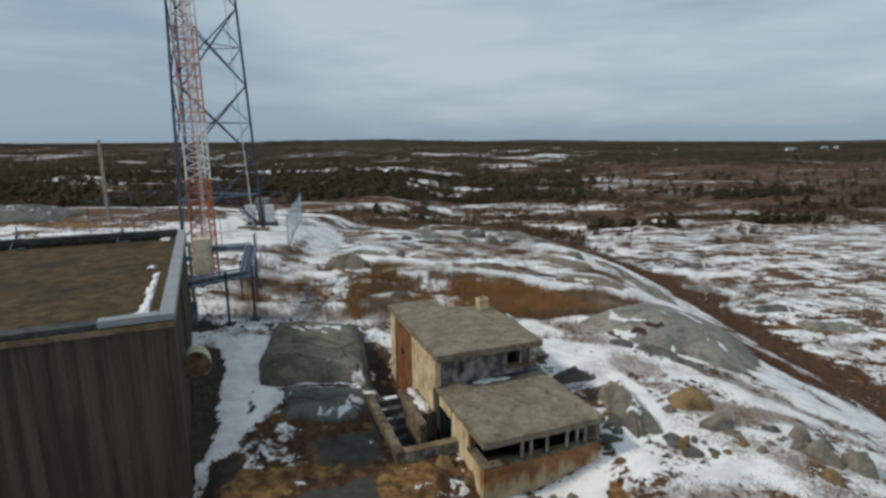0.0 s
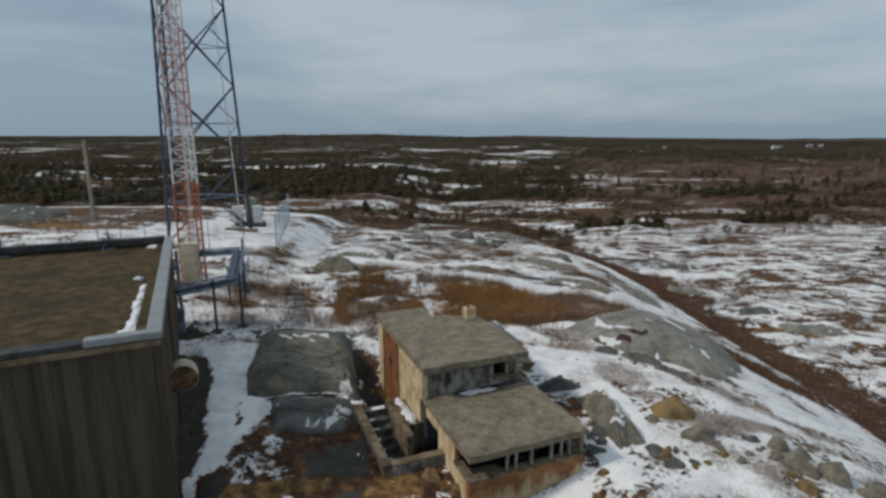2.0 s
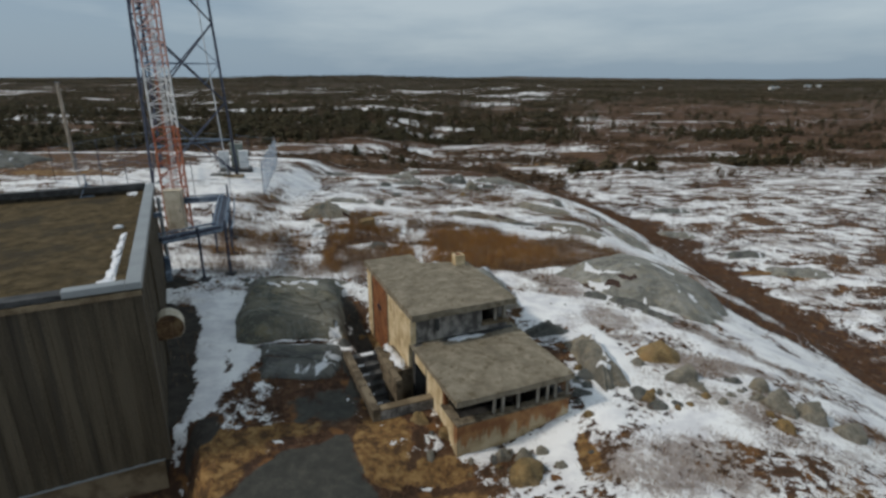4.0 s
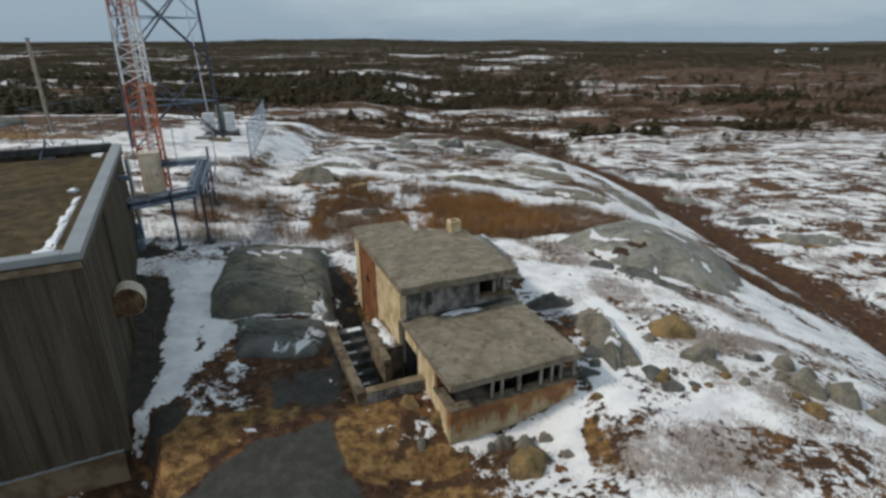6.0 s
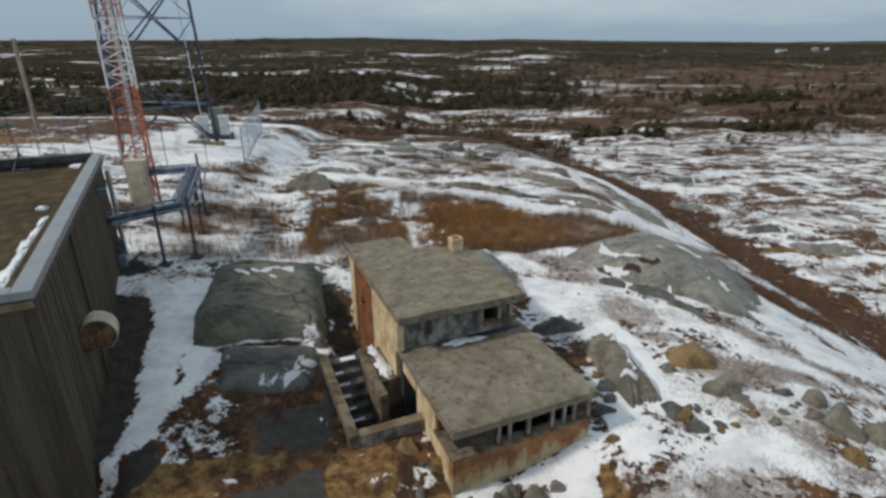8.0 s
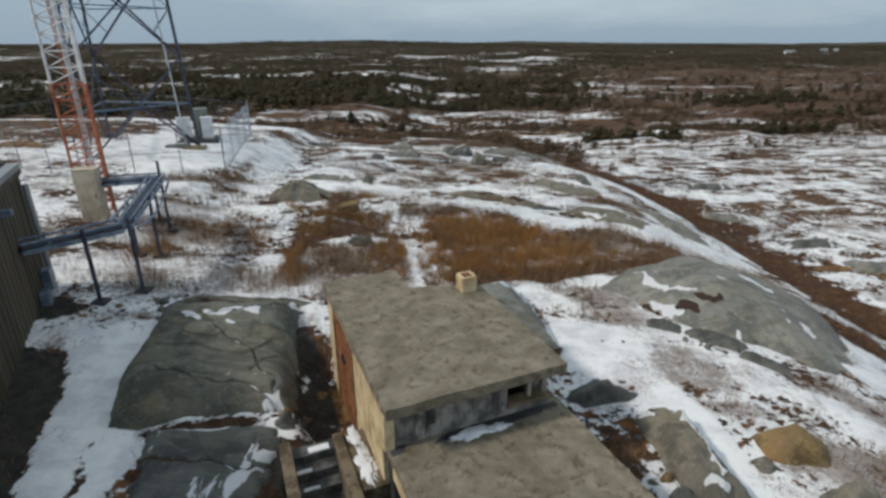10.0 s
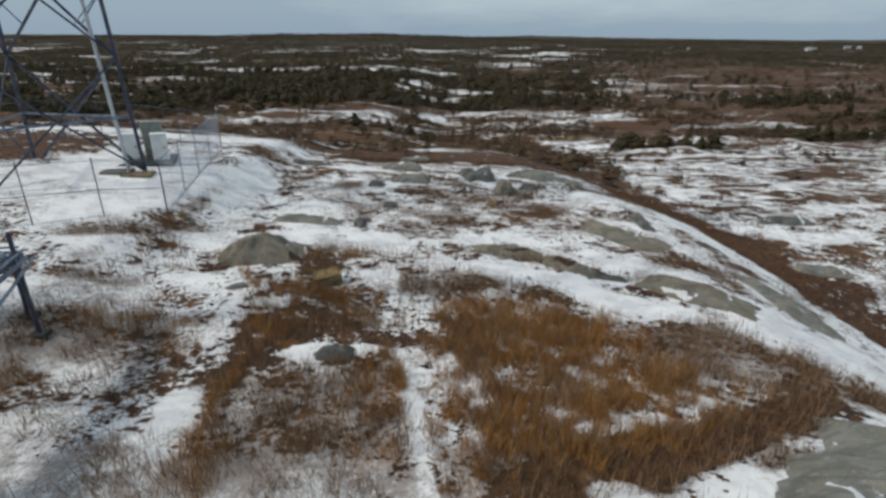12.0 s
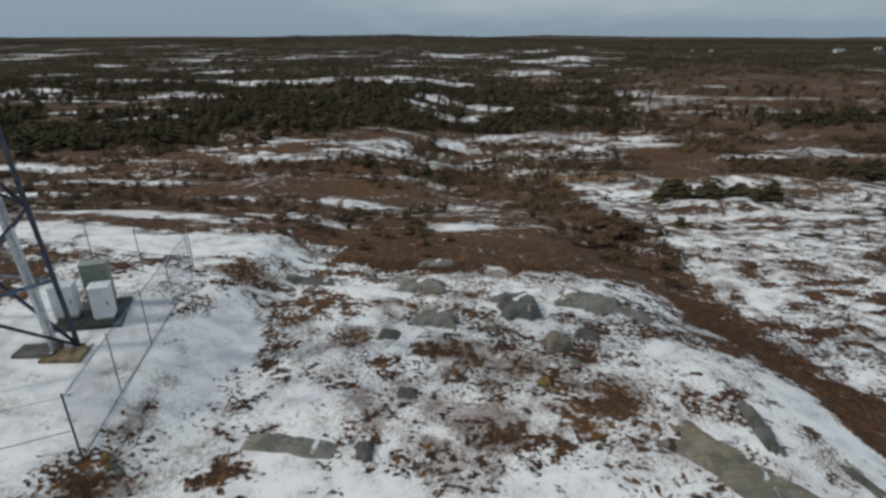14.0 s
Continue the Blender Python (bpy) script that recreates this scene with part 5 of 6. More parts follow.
outcrop("low granite shelf behind the dome", -4.9, 21.3, 1.75, 0.5, 0.34, 2, M_DOME, 6, 3.0, 0.0, 0.2, 1, 0, 0.05, 0.8, ((-3.7, 21.3, -3.2, 21.4, 0.12), (-5.9, 20.95, -4.8, 20.95, -0.14)))
outcrop("low dark granite ledge below the dome", -3.7, 15.1, 1.2, 1.0, 0.22, 8, M_ROCKDARK, 5, 8.0, 0.0, 0.14, 2, 0.1, 0.03, 0.6, ((-4.4, 15.9, -3.5, 16.1, 0.09), (-2.6, 15.3, -2.2, 15.5, 0.12)))
outcrop("smooth grey granite dome behind the lookout", 2.3, 20.7, 1.45, 1.75, 0.95, 10, M_ROCK, 8, 2.4, 0.0, 0.1, 1, 0, 0.05, 0.5,
        ((3.0, 22.4, 3.9, 20.9, 0.22), (3.9, 20.9, 4.1, 19.4, 0.2), (2.3, 22.0, 2.8, 21.4, 0.1), (2.4, 19.4, 2.9, 19.2, 0.22)))
outcrop("long grey granite whaleback streaked with snow", 9.95, 22.0, 3.35, 2.45, 1.1, -46, M_ROCK, 12, 2.2, 0.1, 0.16, 1, 0, 0.1, 0.55,
        ((7.42, 23.2, 7.5, 22.2, 0.05), (7.5, 22.2, 7.8, 21.75, 0.08), (7.8, 21.75, 8.4, 21.3, 0.12), (7.2, 21.3, 7.8, 20.8, 0.16), (10.3, 21.9, 11.0, 21.4, 0.08), (9.7, 18.9, 9.6, 18.6, 0.14), (11.0, 19.9, 11.1, 19.5, 0.06), (7.9, 20.95, 8.3, 20.65, -0.15), (8.5, 20.95, 9.05, 20.75, -0.13), (7.3, 20.9, 7.0, 21.6, -0.1), (9.2, 19.7, 9.0, 19.3, 0.07)))
outcrop(BARE, 7.25, 20.3, 0.5, 0.24, 0.22, -30, M_ROCKDARK, 14)
outcrop(BARE, 8.35, 19.5, 0.75, 0.26, 0.25, -38, M_ROCKDARK, 15)
outcrop(BARE, 9.1, 18.4, 0.6, 0.2, 0.2, -45, M_ROCKDARK, 16)
outcrop("long pale granite ridge beside the lower roof", 5.6, 15.1, 0.5, 1.5, 0.55, 8, M_ROCKPALE, 17, 3.0, 0, 0.2, 1, 0.1, 0.1, 0.9, ((5.75, 16.1, 5.85, 14.9, 0.04), (5.85, 14.9, 5.7, 14.4, 0.05), (5.4, 14.3, 5.7, 14.1, 0.08)))
outcrop(BARE, 6.35, 13.3, 0.22, 0.3, 0.2, 10, M_ROCKDARK, 19)
outcrop(BARE, 9.9, 32.9, 2.2, 0.95, 0.28, -40, M_ROCKPALE, 21, rim=0.3, drifts=((8.6, 33.0, 9.3, 32.4, 0.14), (10.6, 33.4, 11.2, 32.4, 0.1)))
outcrop(BARE, 13.7, 33.9, 0.85, 2.3, 0.3, 12, M_ROCK, 22, drifts=((13.5, 35.3, 13.8, 34.2, 0.08),))
outcrop(BARE, 8.9, 39.4, 2.2, 0.95, 0.25, -50, M_ROCKPALE, 24, rim=0.3, drifts=((9.3, 41.3, 10.2, 40.3, 0.16), (7.6, 41.0, 7.2, 40.2, -0.12)))
outcrop(BARE, 10.95, 41.6, 0.34, 1.6, 0.3, -4, M_ROCKDARK, 25)
outcrop(BARE, -5.6, 39.5, 1.6, 0.42, 0.3, -6, M_ROCK, 26)
outcrop(BARE, -3.15, 39.4, 0.3, 0.42, 0.3, 0, M_ROCKDARK, 27)
outcrop("grey granite hump beside the dry grass", -6.3, 35.0, 1.65, 0.95, 0.78, 14, M_ROCKPALE, 28, 1.8, -0.2, 0.14, drifts=((-4.9, 34.6, -4.0, 34.9, -0.12),))
outcrop(BARE, 3.5, 36.4, 1.5, 0.5, 0.3, -12, M_ROCKPALE, 29, rim=0.3, drifts=((3.3, 36.1, 4.3, 36.2, -0.12),))
outcrop(BARE, 5.6, 35.2, 1.1, 0.38, 0.3, -38, M_ROCKPALE, 23, rim=0.3, drifts=((5.2, 35.3, 5.6, 35.0, -0.2),))
outcrop(BARE, 6.9, 34.1, 0.8, 0.2, 0.2, -16, M_ROCKDARK, 30)
outcrop(BARE, 13.6, 39.4, 0.3, 1.0, 0.2, 22, M_ROCKDARK, 32)
outcrop(BARE, -2.3, 28.35, 0.55, 0.28, 0.3, 5, M_ROCKDARK, 31)
outcrop(BARE, -1.1, 48.7, 1.0, 1.0, 0.34, 0, M_ROCK, 33, 5.0, 0.35, 0.3, drifts=((-1.1, 48.7, -0.4, 49.2, 0.12),))
outcrop(BARE, -2.1, 52.6, 1.3, 0.8, 0.34, 0, M_ROCK, 34, 5.0, 0.35, 0.3, drifts=((-2.1, 52.6, -1.4, 53.1, 0.12),))
outcrop(BARE, -1.3, 56.3, 1.1, 0.5, 0.3, 0, M_ROCK, 43, 5.0, 0.35, 0.3, drifts=((-1.3, 56.3, -0.6, 56.8, 0.12),))
outcrop(BARE, 3.1, 50.3, 1.1, 1.4, 0.5, 15, M_ROCKDARK, 35, 5.0, 0.35, 0.3, drifts=((3.1, 50.3, 3.8, 50.8, 0.12),))
outcrop(BARE, 7.0, 51.3, 1.6, 1.0, 0.5, -15, M_ROCK, 36, drifts=((6.2, 52.2, 7.6, 52.0, 0.25),))
outcrop(BARE, 9.2, 50.2, 0.9, 0.5, 0.3, -40, M_ROCK, 45)
outcrop(BARE, -3.2, 46.9, 0.5, 0.35, 0.3, 0, M_ROCKDARK, 37)
outcrop(BARE, 6.1, 47.7, 0.6, 0.35, 0.3, -20, M_ROCKDARK, 38)
outcrop(BARE, -2.0, 42.6, 0.4, 0.3, 0.25, 0, M_ROCKDARK, 39)
outcrop(BARE, 21.2, 41.8, 1.5, 0.6, 0.4, -10, M_ROCK, 40)
outcrop(BARE, 25.5, 33.0, 1.9, 0.7, 0.35, -10, M_ROCK, 41)
outcrop(BARE, 24.0, 36.6, 1.4, 0.5, 0.35, -5, M_ROCKDARK, 46)
outcrop(BARE, 24.6, 50.4, 1.8, 0.6, 0.35, -5, M_ROCKDARK, 47)
outcrop(BARE, -8.2, 52.6, 1.4, 0.5, 0.3, 0, M_ROCKDARK, 42)
outcrop("long low grey rock ridge behind the compound", -40.0, 44.0, 9.0, 3.0, 1.2, 0, M_ROCKDARK, 44)

GOLD = "ochre-stained granite boulder in the snow"
GREY = "grey granite boulder lying in the snow"
BOULDERS = ((GOLD, 7.8, 15.4, 1.3, 0.92, 0.95, 5, M_ROCKGOLD, 50), (GREY, 4.45, 17.3, 0.75, 0.5, 0.5, 10, M_ROCKDARK, 76),
            (GREY, 10.15, 13.75, 0.3, 0.26, 0.28, 0, M_ROCKPALE, 78), (GREY, 7.0, 15.0, 0.25, 0.2, 0.2, 0, M_ROCKPALE, 79),
            (GREY, 8.0, 14.1, 0.5, 0.38, 0.36, 15, M_ROCKPALE, 51), (GREY, 8.15, 13.75, 0.4, 0.22, 0.14, 0, M_ROCKPALE, 54),
            (GREY, 6.5, 13.15, 0.26, 0.2, 0.2, 0, M_ROCKGOLD, 52), (GREY, 6.65, 12.7, 0.22, 0.17, 0.16, 0, M_ROCKDARK, 53))
BOULDERS_EAST = ((GREY, 10.2, 12.75, 0.55, 0.4, 0.44, -28, M_ROCKPALE, 55), (GREY, 10.95, 12.6, 0.48, 0.4, 0.4, 10, M_ROCKPALE, 56),
                 (GREY, 9.6, 11.75, 0.27, 0.22, 0.26, 0, M_ROCKGOLD, 57), (GREY, 10.7, 13.5, 0.32, 0.22, 0.22, 0, M_ROCKPALE, 58),
                 (GREY, 9.75, 13.1, 0.34, 0.22, 0.2, 0, M_ROCKPALE, 59), (GREY, 9.5, 14.0, 0.24, 0.2, 0.18, 0, M_ROCKDARK, 60),
                 (GREY, 11.5, 12.0, 0.45, 0.35, 0.32, 0, M_ROCKPALE, 73))
for lab, x, y, rx, ry, h, a, mt, s in BOULDERS + BOULDERS_EAST:
    rock(lab, x, y, rx * 1.3, ry * 1.3, h * 1.3, a, mt, s, 4, 7, lump=0.06 if s == 50 else 0.1, peak=s == 50)
for lab, x, y, rx, ry, h, a, mt, s in ((GOLD, 2.62, 10.75, 0.66, 0.52, 0.5, 15, M_ROCKGOLD, 61), (GREY, 2.2, 11.5, 0.34, 0.27, 0.34, 0, M_ROCKPALE, 62), (GREY, 2.72, 11.45, 0.36, 0.27, 0.32, 0, M_ROCKPALE, 63), (GREY, 3.23, 11.65, 0.26, 0.2, 0.22, 0, M_ROCKPALE, 64),
                                       (GREY, 3.1, 11.05, 0.22, 0.18, 0.2, 0, M_ROCKDARK, 77), (GOLD, 0.05, 12.35, 0.33, 0.3, 0.34, 0, M_ROCKGOLD, 65), ("pale tan granite boulder on the snowy ridge", 4.4, 46.6, 0.85, 0.65, 0.85, 10, M_ROCKPALE, 66), (GOLD, 3.4, 43.8, 0.45, 0.35, 0.35, 0, M_ROCKGOLD, 67),
                                       (GREY, 5.1, 45.4, 0.35, 0.3, 0.3, 0, M_ROCKPALE, 68), (GREY, 5.0, 14.2, 0.35, 0.3, 0.3, 0, M_ROCKDARK, 69), (GREY, 4.75, 13.4, 0.4, 0.3, 0.3, 0, M_ROCKDARK, 70), (GREY, -2.45, 16.4, 0.3, 0.26, 0.32, 0, M_ROCKDARK, 71),
                                       (GREY, -6.4, 32.3, 0.5, 0.3, 0.2, 0, M_ROCK, 74)):
    rock(lab, x, y, rx, ry, h, a, mt, s, 4 if rx > 0.3 else 3, 9)

RUBBLE = "small grey granite stone half buried in snow"
scatter = random.Random(77)
for cx, cy, sx, sy, count in ((7.2, 13.2, 0.6, 0.35, 14), (9.3, 13.4, 0.7, 0.4, 12), (4.9, 13.6, 0.25, 0.9, 9), (2.2, 11.2, 0.9, 0.25, 12), (3.6, 46.8, 2.0, 1.6, 18), (-1.5, 49.8, 1.6, 1.5, 10), (-2.5, 16.6, 0.25, 1.4, 8), (8.0, 19.4, 1.0, 0.4, 8),
                              (-7.0, 21.0, 0.9, 0.4, 12), (-10.2, 37.6, 0.8, 0.4, 9), (5.9, 34.6, 1.2, 0.4, 8), (0.6, 12.0, 0.4, 0.3, 5)):
    for _ in range(count):
        r = scatter.uniform(0.1, 0.27)
        rock(RUBBLE, cx + scatter.gauss(0, sx), cy + scatter.gauss(0, sy), r, r * scatter.uniform(0.6, 0.95), r * scatter.uniform(0.6, 1.0), scatter.uniform(0, 180),
             scatter.choice((M_ROCKDARK, M_ROCKPALE, M_ROCKPALE, M_ROCKGOLD)), 200 + scatter.randrange(900), 2, name="stone", group="loose stones in the snow")

ob = box("concrete_block", (-0.45, 0.45, -0.3, 0.3, -0.15, 0.42), M_ROCKGOLD, None, "", 0.03, 0.03)
ob.matrix_basis = pose(-3.4, 32.9, zat(-3.4, 32.9), 4, -6, 25)
tagged(ob, "ochre-stained broken concrete block in the grass", "concrete block")

# ---------------------------------------------------------------- three-legged lattice tower
TOWER = Vector((-18.25, 41.7, 1.55))


def build_tower():
    t = thing("lattice_tower", Matrix.Translation(TOWER), "tall dark three-legged steel lattice tower", "tower")
    R0, TAPER, TOP = 3.85, 0.05, 38.0
    ang = [radians(a) for a in (138, 22, 261)]

    def at(i, z):
        r = R0 - TAPER * z
        return Vector((r * math.cos(ang[i % 3]), r * math.sin(ang[i % 3]), z))

    for i in range(3):
        for z in np.arange(0, TOP, 5.6):
            rod("leg", at(i, z), at(i, min(z + 5.6, TOP)), 0.092, M_DARKSTEEL, t, seg=8)
        p = at(i, 0)
        bm = bmesh.new()
        add_rod(bm, p + Vector((0, 0, -0.35)), p + Vector((0, 0, 0.12)), 0.55, 0.5, 10)
        part("footing", bm, M_PLINTH, t, "round concrete footing")
        bm = bmesh.new()
        add_rod(bm, p + Vector((0, 0, 0.12)), p + Vector((0, 0, 0.18)), 0.22, 0.22, 8)
        part("base_flange", bm, M_RUST, t)
    z, h = 0.15, 5.6
    while z + h < TOP:
        for i in range(3):
            a0, b0, a1, b1 = at(i, z), at(i + 1, z), at(i, z + h), at(i + 1, z + h)
            bar("brace", a0, b1, 0.09, M_DARKSTEEL, t)
            bar("brace", b0, a1, 0.09, M_DARKSTEEL, t)
            am, bmid = at(i, z + h * 0.5), at(i + 1, z + h * 0.5)
            bar("strut", am, bmid, 0.1 if z < 3 else 0.065, M_GALV, t)
            if z < 3:
                continue
            for q, (c, d) in (((0.25), (a0, b1)), ((0.25), (b0, a1)), ((0.75), (a0, b1)), ((0.75), (b0, a1))):
                pt = c.lerp(d, q)
                leg = at(i, z + h * 0.5) if (q < 0.5) == (c is a0) else at(i + 1, z + h * 0.5)
                bar("secondary_brace", pt, leg, 0.045, M_GALV, t)
        z += h
    # cable ladder on the leg nearest the cabinets
    lad = Vector((math.cos(ang[1]), math.sin(ang[1]), 0))
    side = Vector((-lad.y, lad.x, 0))
    bm = bmesh.new()
    def lp(z, s):
        return at(1, z) - lad * 0.75 + side * s
    for s in (-0.34, 0.34):
        add_rod(bm, lp(0.2, s), lp(TOP - 1, s), 0.035, None, 5)
    part("ladder_rail", bm, M_LADDER, t, "pale cable ladder")
    for z in np.arange(0.6, 26, 0.5):
        rod("rung", lp(z, -0.34), lp(z, 0.34), 0.02, M_LADDER, t, seg=4)
    for k in range(4):
        rod("cable", lp(0.3, -0.13 + 0.085 * k), lp(9.0 if k % 2 else 30.0, -0.13 + 0.085 * k), 0.036, M_LADDER, t, "pale feeder cable", seg=6)
    return t


build_tower()

# ---------------------------------------------------------------- red and white mast
MAST = Vector((-13.0, 28.85, 1.25))


def build_mast():
    t = thing("lattice_mast", Matrix.Translation(MAST), "slim triangular lattice mast painted faded red and white", "mast")
    R = 0.74
    ang = [radians(a) for a in (215, 335, 95)]

    def at(i, z):
        r = R - 0.006 * z
        return Vector((r * math.cos(ang[i % 3]), r * math.sin(ang[i % 3]), z))

    bounds = (0.0, 5.5, 8.4, 13.2, 18.5, 24.0, 30.0)
    for k in range(len(bounds) - 1):
        mat = M_MASTWHITE if k % 2 else M_RED if k == 0 else M_PINK
        z0, z1 = bounds[k], bounds[k + 1]
        n = max(2, round((z1 - z0) / 0.62))
        for i in range(3):
            rod("leg", at(i, z0), at(i, z1), 0.05, mat, t, seg=6)
            for j in range(n):
                za, zb = z0 + (z1 - z0) * j / n, z0 + (z1 - z0) * (j + 1) / n
                rod("brace", at(i, za), at(i + 1, zb), 0.024, mat, t, seg=4)
                rod("rung", at(i, zb), at(i + 1, zb), 0.022, mat, t, seg=4)
    for k in range(5):
        rod("cable", Vector((-0.2 + 0.08 * k, -0.1, 0.2)), Vector((-0.15 + 0.07 * k, -0.08, 24)), 0.022, M_RED if k < 2 else M_MASTWHITE, t, seg=5)
    box("footing", (-1.0, 1.0, -0.9, 0.9, -0.6, 0.05), M_PLINTH, t, "concrete mast footing", 0.04)
    return t


build_mast()


def build_kiosk(m, label, W, D, H, mat, legs=0.15):
    t = thing("equipment_cabinet", m, label, "cabinet", "cabinets by the towers")
    box("body", (-W / 2, W / 2, -D / 2, D / 2, legs, H), mat, t, "", 0.02)
    box("door", (-W / 2 + 0.04, W / 2 - 0.04, -D / 2 - 0.03, -D / 2, legs + 0.06, H - 0.06), mat, t, "", 0.008)
    box("handle", (W / 2 - 0.14, W / 2 - 0.1, -D / 2 - 0.06, -D / 2 - 0.03, H * 0.5, H * 0.5 + 0.18), M_DARKSTEEL, t, "", 0.005)
    box("lid", (-W / 2 - 0.03, W / 2 + 0.03, -D / 2 - 0.04, D / 2 + 0.03, H, H + 0.04), mat, t, "", 0.01)
    box("plinth", (-W / 2 + 0.05, W / 2 - 0.05, -D / 2 + 0.04, D / 2 - 0.04, 0.0, legs), M_PLINTH, t, "", 0.01)
    return t


build_kiosk(pose(-12.95, 28.2, 1.3, 0, 0, 8), "tall cream metal cabinet at the mast foot", 0.85, 0.5, 2.25, M_CREAM)
build_kiosk(pose(-16.4, 45.2, 1.85, 0, 0, 20), "white metal equipment cabinet on the pad by the tower", 0.85, 0.7, 1.45, M_WHITE)
build_kiosk(pose(-14.75, 45.1, 1.85, 0, 0, 20), "white metal equipment cabinet on the pad by the tower", 0.72, 0.65, 1.5, M_WHITE)
build_kiosk(pose(-15.7, 46.4, 1.85, 0, 0, 20), "pale grey-green cabinet behind the white ones", 1.0, 0.6, 1.95, M_SAGE)
pad = box("equipment_pad", (-1.9, 1.35, -1.1, 1.5, -0.5, 0.0), M_NEAR_BLACK, None, "", 0.03)
pad.matrix_basis = pose(-15.6, 45.3, 1.85, 0, 0, 20)
tagged(pad, "dark raised equipment pad", "pad")
for x, y, a in ((-14.75, 42.45, 10), (-15.85, 42.6, 10)):
    ob = box("footing_slab", (-0.7, 0.7, -0.45, 0.45, -0.3, 0.18), M_ROCKDARK if x < -15 else M_FOUND, None, "", 0.04, 0.03)
    ob.matrix_basis = pose(x, y, zat(x, y), 0, 0, a)
    tagged(ob, "weathered concrete footing slab at the tower foot", "slab")

# ---------------------------------------------------------------- cable bridge from the building to the mast


def build_cable_bridge():
    t = thing("cable_bridge", Matrix.Identity(4), "blue-grey galvanised cable bridge on thin posts", "cable bridge")
    A, P, B, C = Vector((-10.0, 20.3, 3.15)), Vector((-8.35, 22.0, 3.15)), Vector((-10.5, 28.7, 2.95)), Vector((-12.6, 28.6, 2.85))
    for p, q in ((A, P), (P, B), (B, C)):
        d = (q - p).normalized()
        s = Vector((d.y, -d.x, 0)) * 0.25
        for k in (-1, 1):
            rod("rail", p + s * k, q + s * k, 0.06, M_GALV, t)
            rod("rail", p + s * k + Vector((0, 0, 0.24)), q + s * k + Vector((0, 0, 0.24)), 0.035, M_GALV, t)
        n = int((q - p).length / 0.5)
        for j in range(n + 1):
            c = p.lerp(q, j / n)
            rod("rung", c + s, c - s, 0.025, M_GALV, t, seg=4)
            if j % 3 == 1:
                for k in (-1, 1):
                    rod("stanchion", c + s * k, c + s * k + Vector((0, 0, 0.24)), 0.03, M_GALV, t, seg=4)
        for k in range(6):
            lift = Vector((0, 0, 0.07 + 0.05 * (k % 2)))
            rod("cable", p + s * (-0.75 + 0.3 * k) + lift, q + s * (-0.75 + 0.3 * k) + lift, 0.05, M_GALV if k in (1, 4) else M_DARKSTEEL, t, "dark cable", seg=6)
    for x, y, top in ((-8.83, 21.05, 3.5), (-8.08, 21.95, 3.55), (-10.2, 28.4, 3.8), (-10.85, 29.0, 3.0), (-9.1, 25.2, 3.3), (-9.75, 25.0, 3.1)):
        g = zat(x, y)
        rod("post", (x, y, g - 0.1), (x, y, top), 0.055, M_DARKSTEEL, t, "thin dark steel post", seg=8)
        box("foot", (x - 0.2, x + 0.2, y - 0.2, y + 0.2, g - 0.1, g + 0.1), M_NEAR_BLACK, t, "", 0.02)
    bm = bmesh.new()
    pts = [P.lerp(B, k / 14) + Vector((0.5, 0, 0.05 - 0.35 * math.sin(math.pi * k / 14))) for k in range(15)]
    for a, c in zip(pts, pts[1:]):
        add_rod(bm, a, c, 0.04, None, 6)
    part("sagging_cable", bm, M_GALV, t, "sagging grey cable")
    return t


build_cable_bridge()

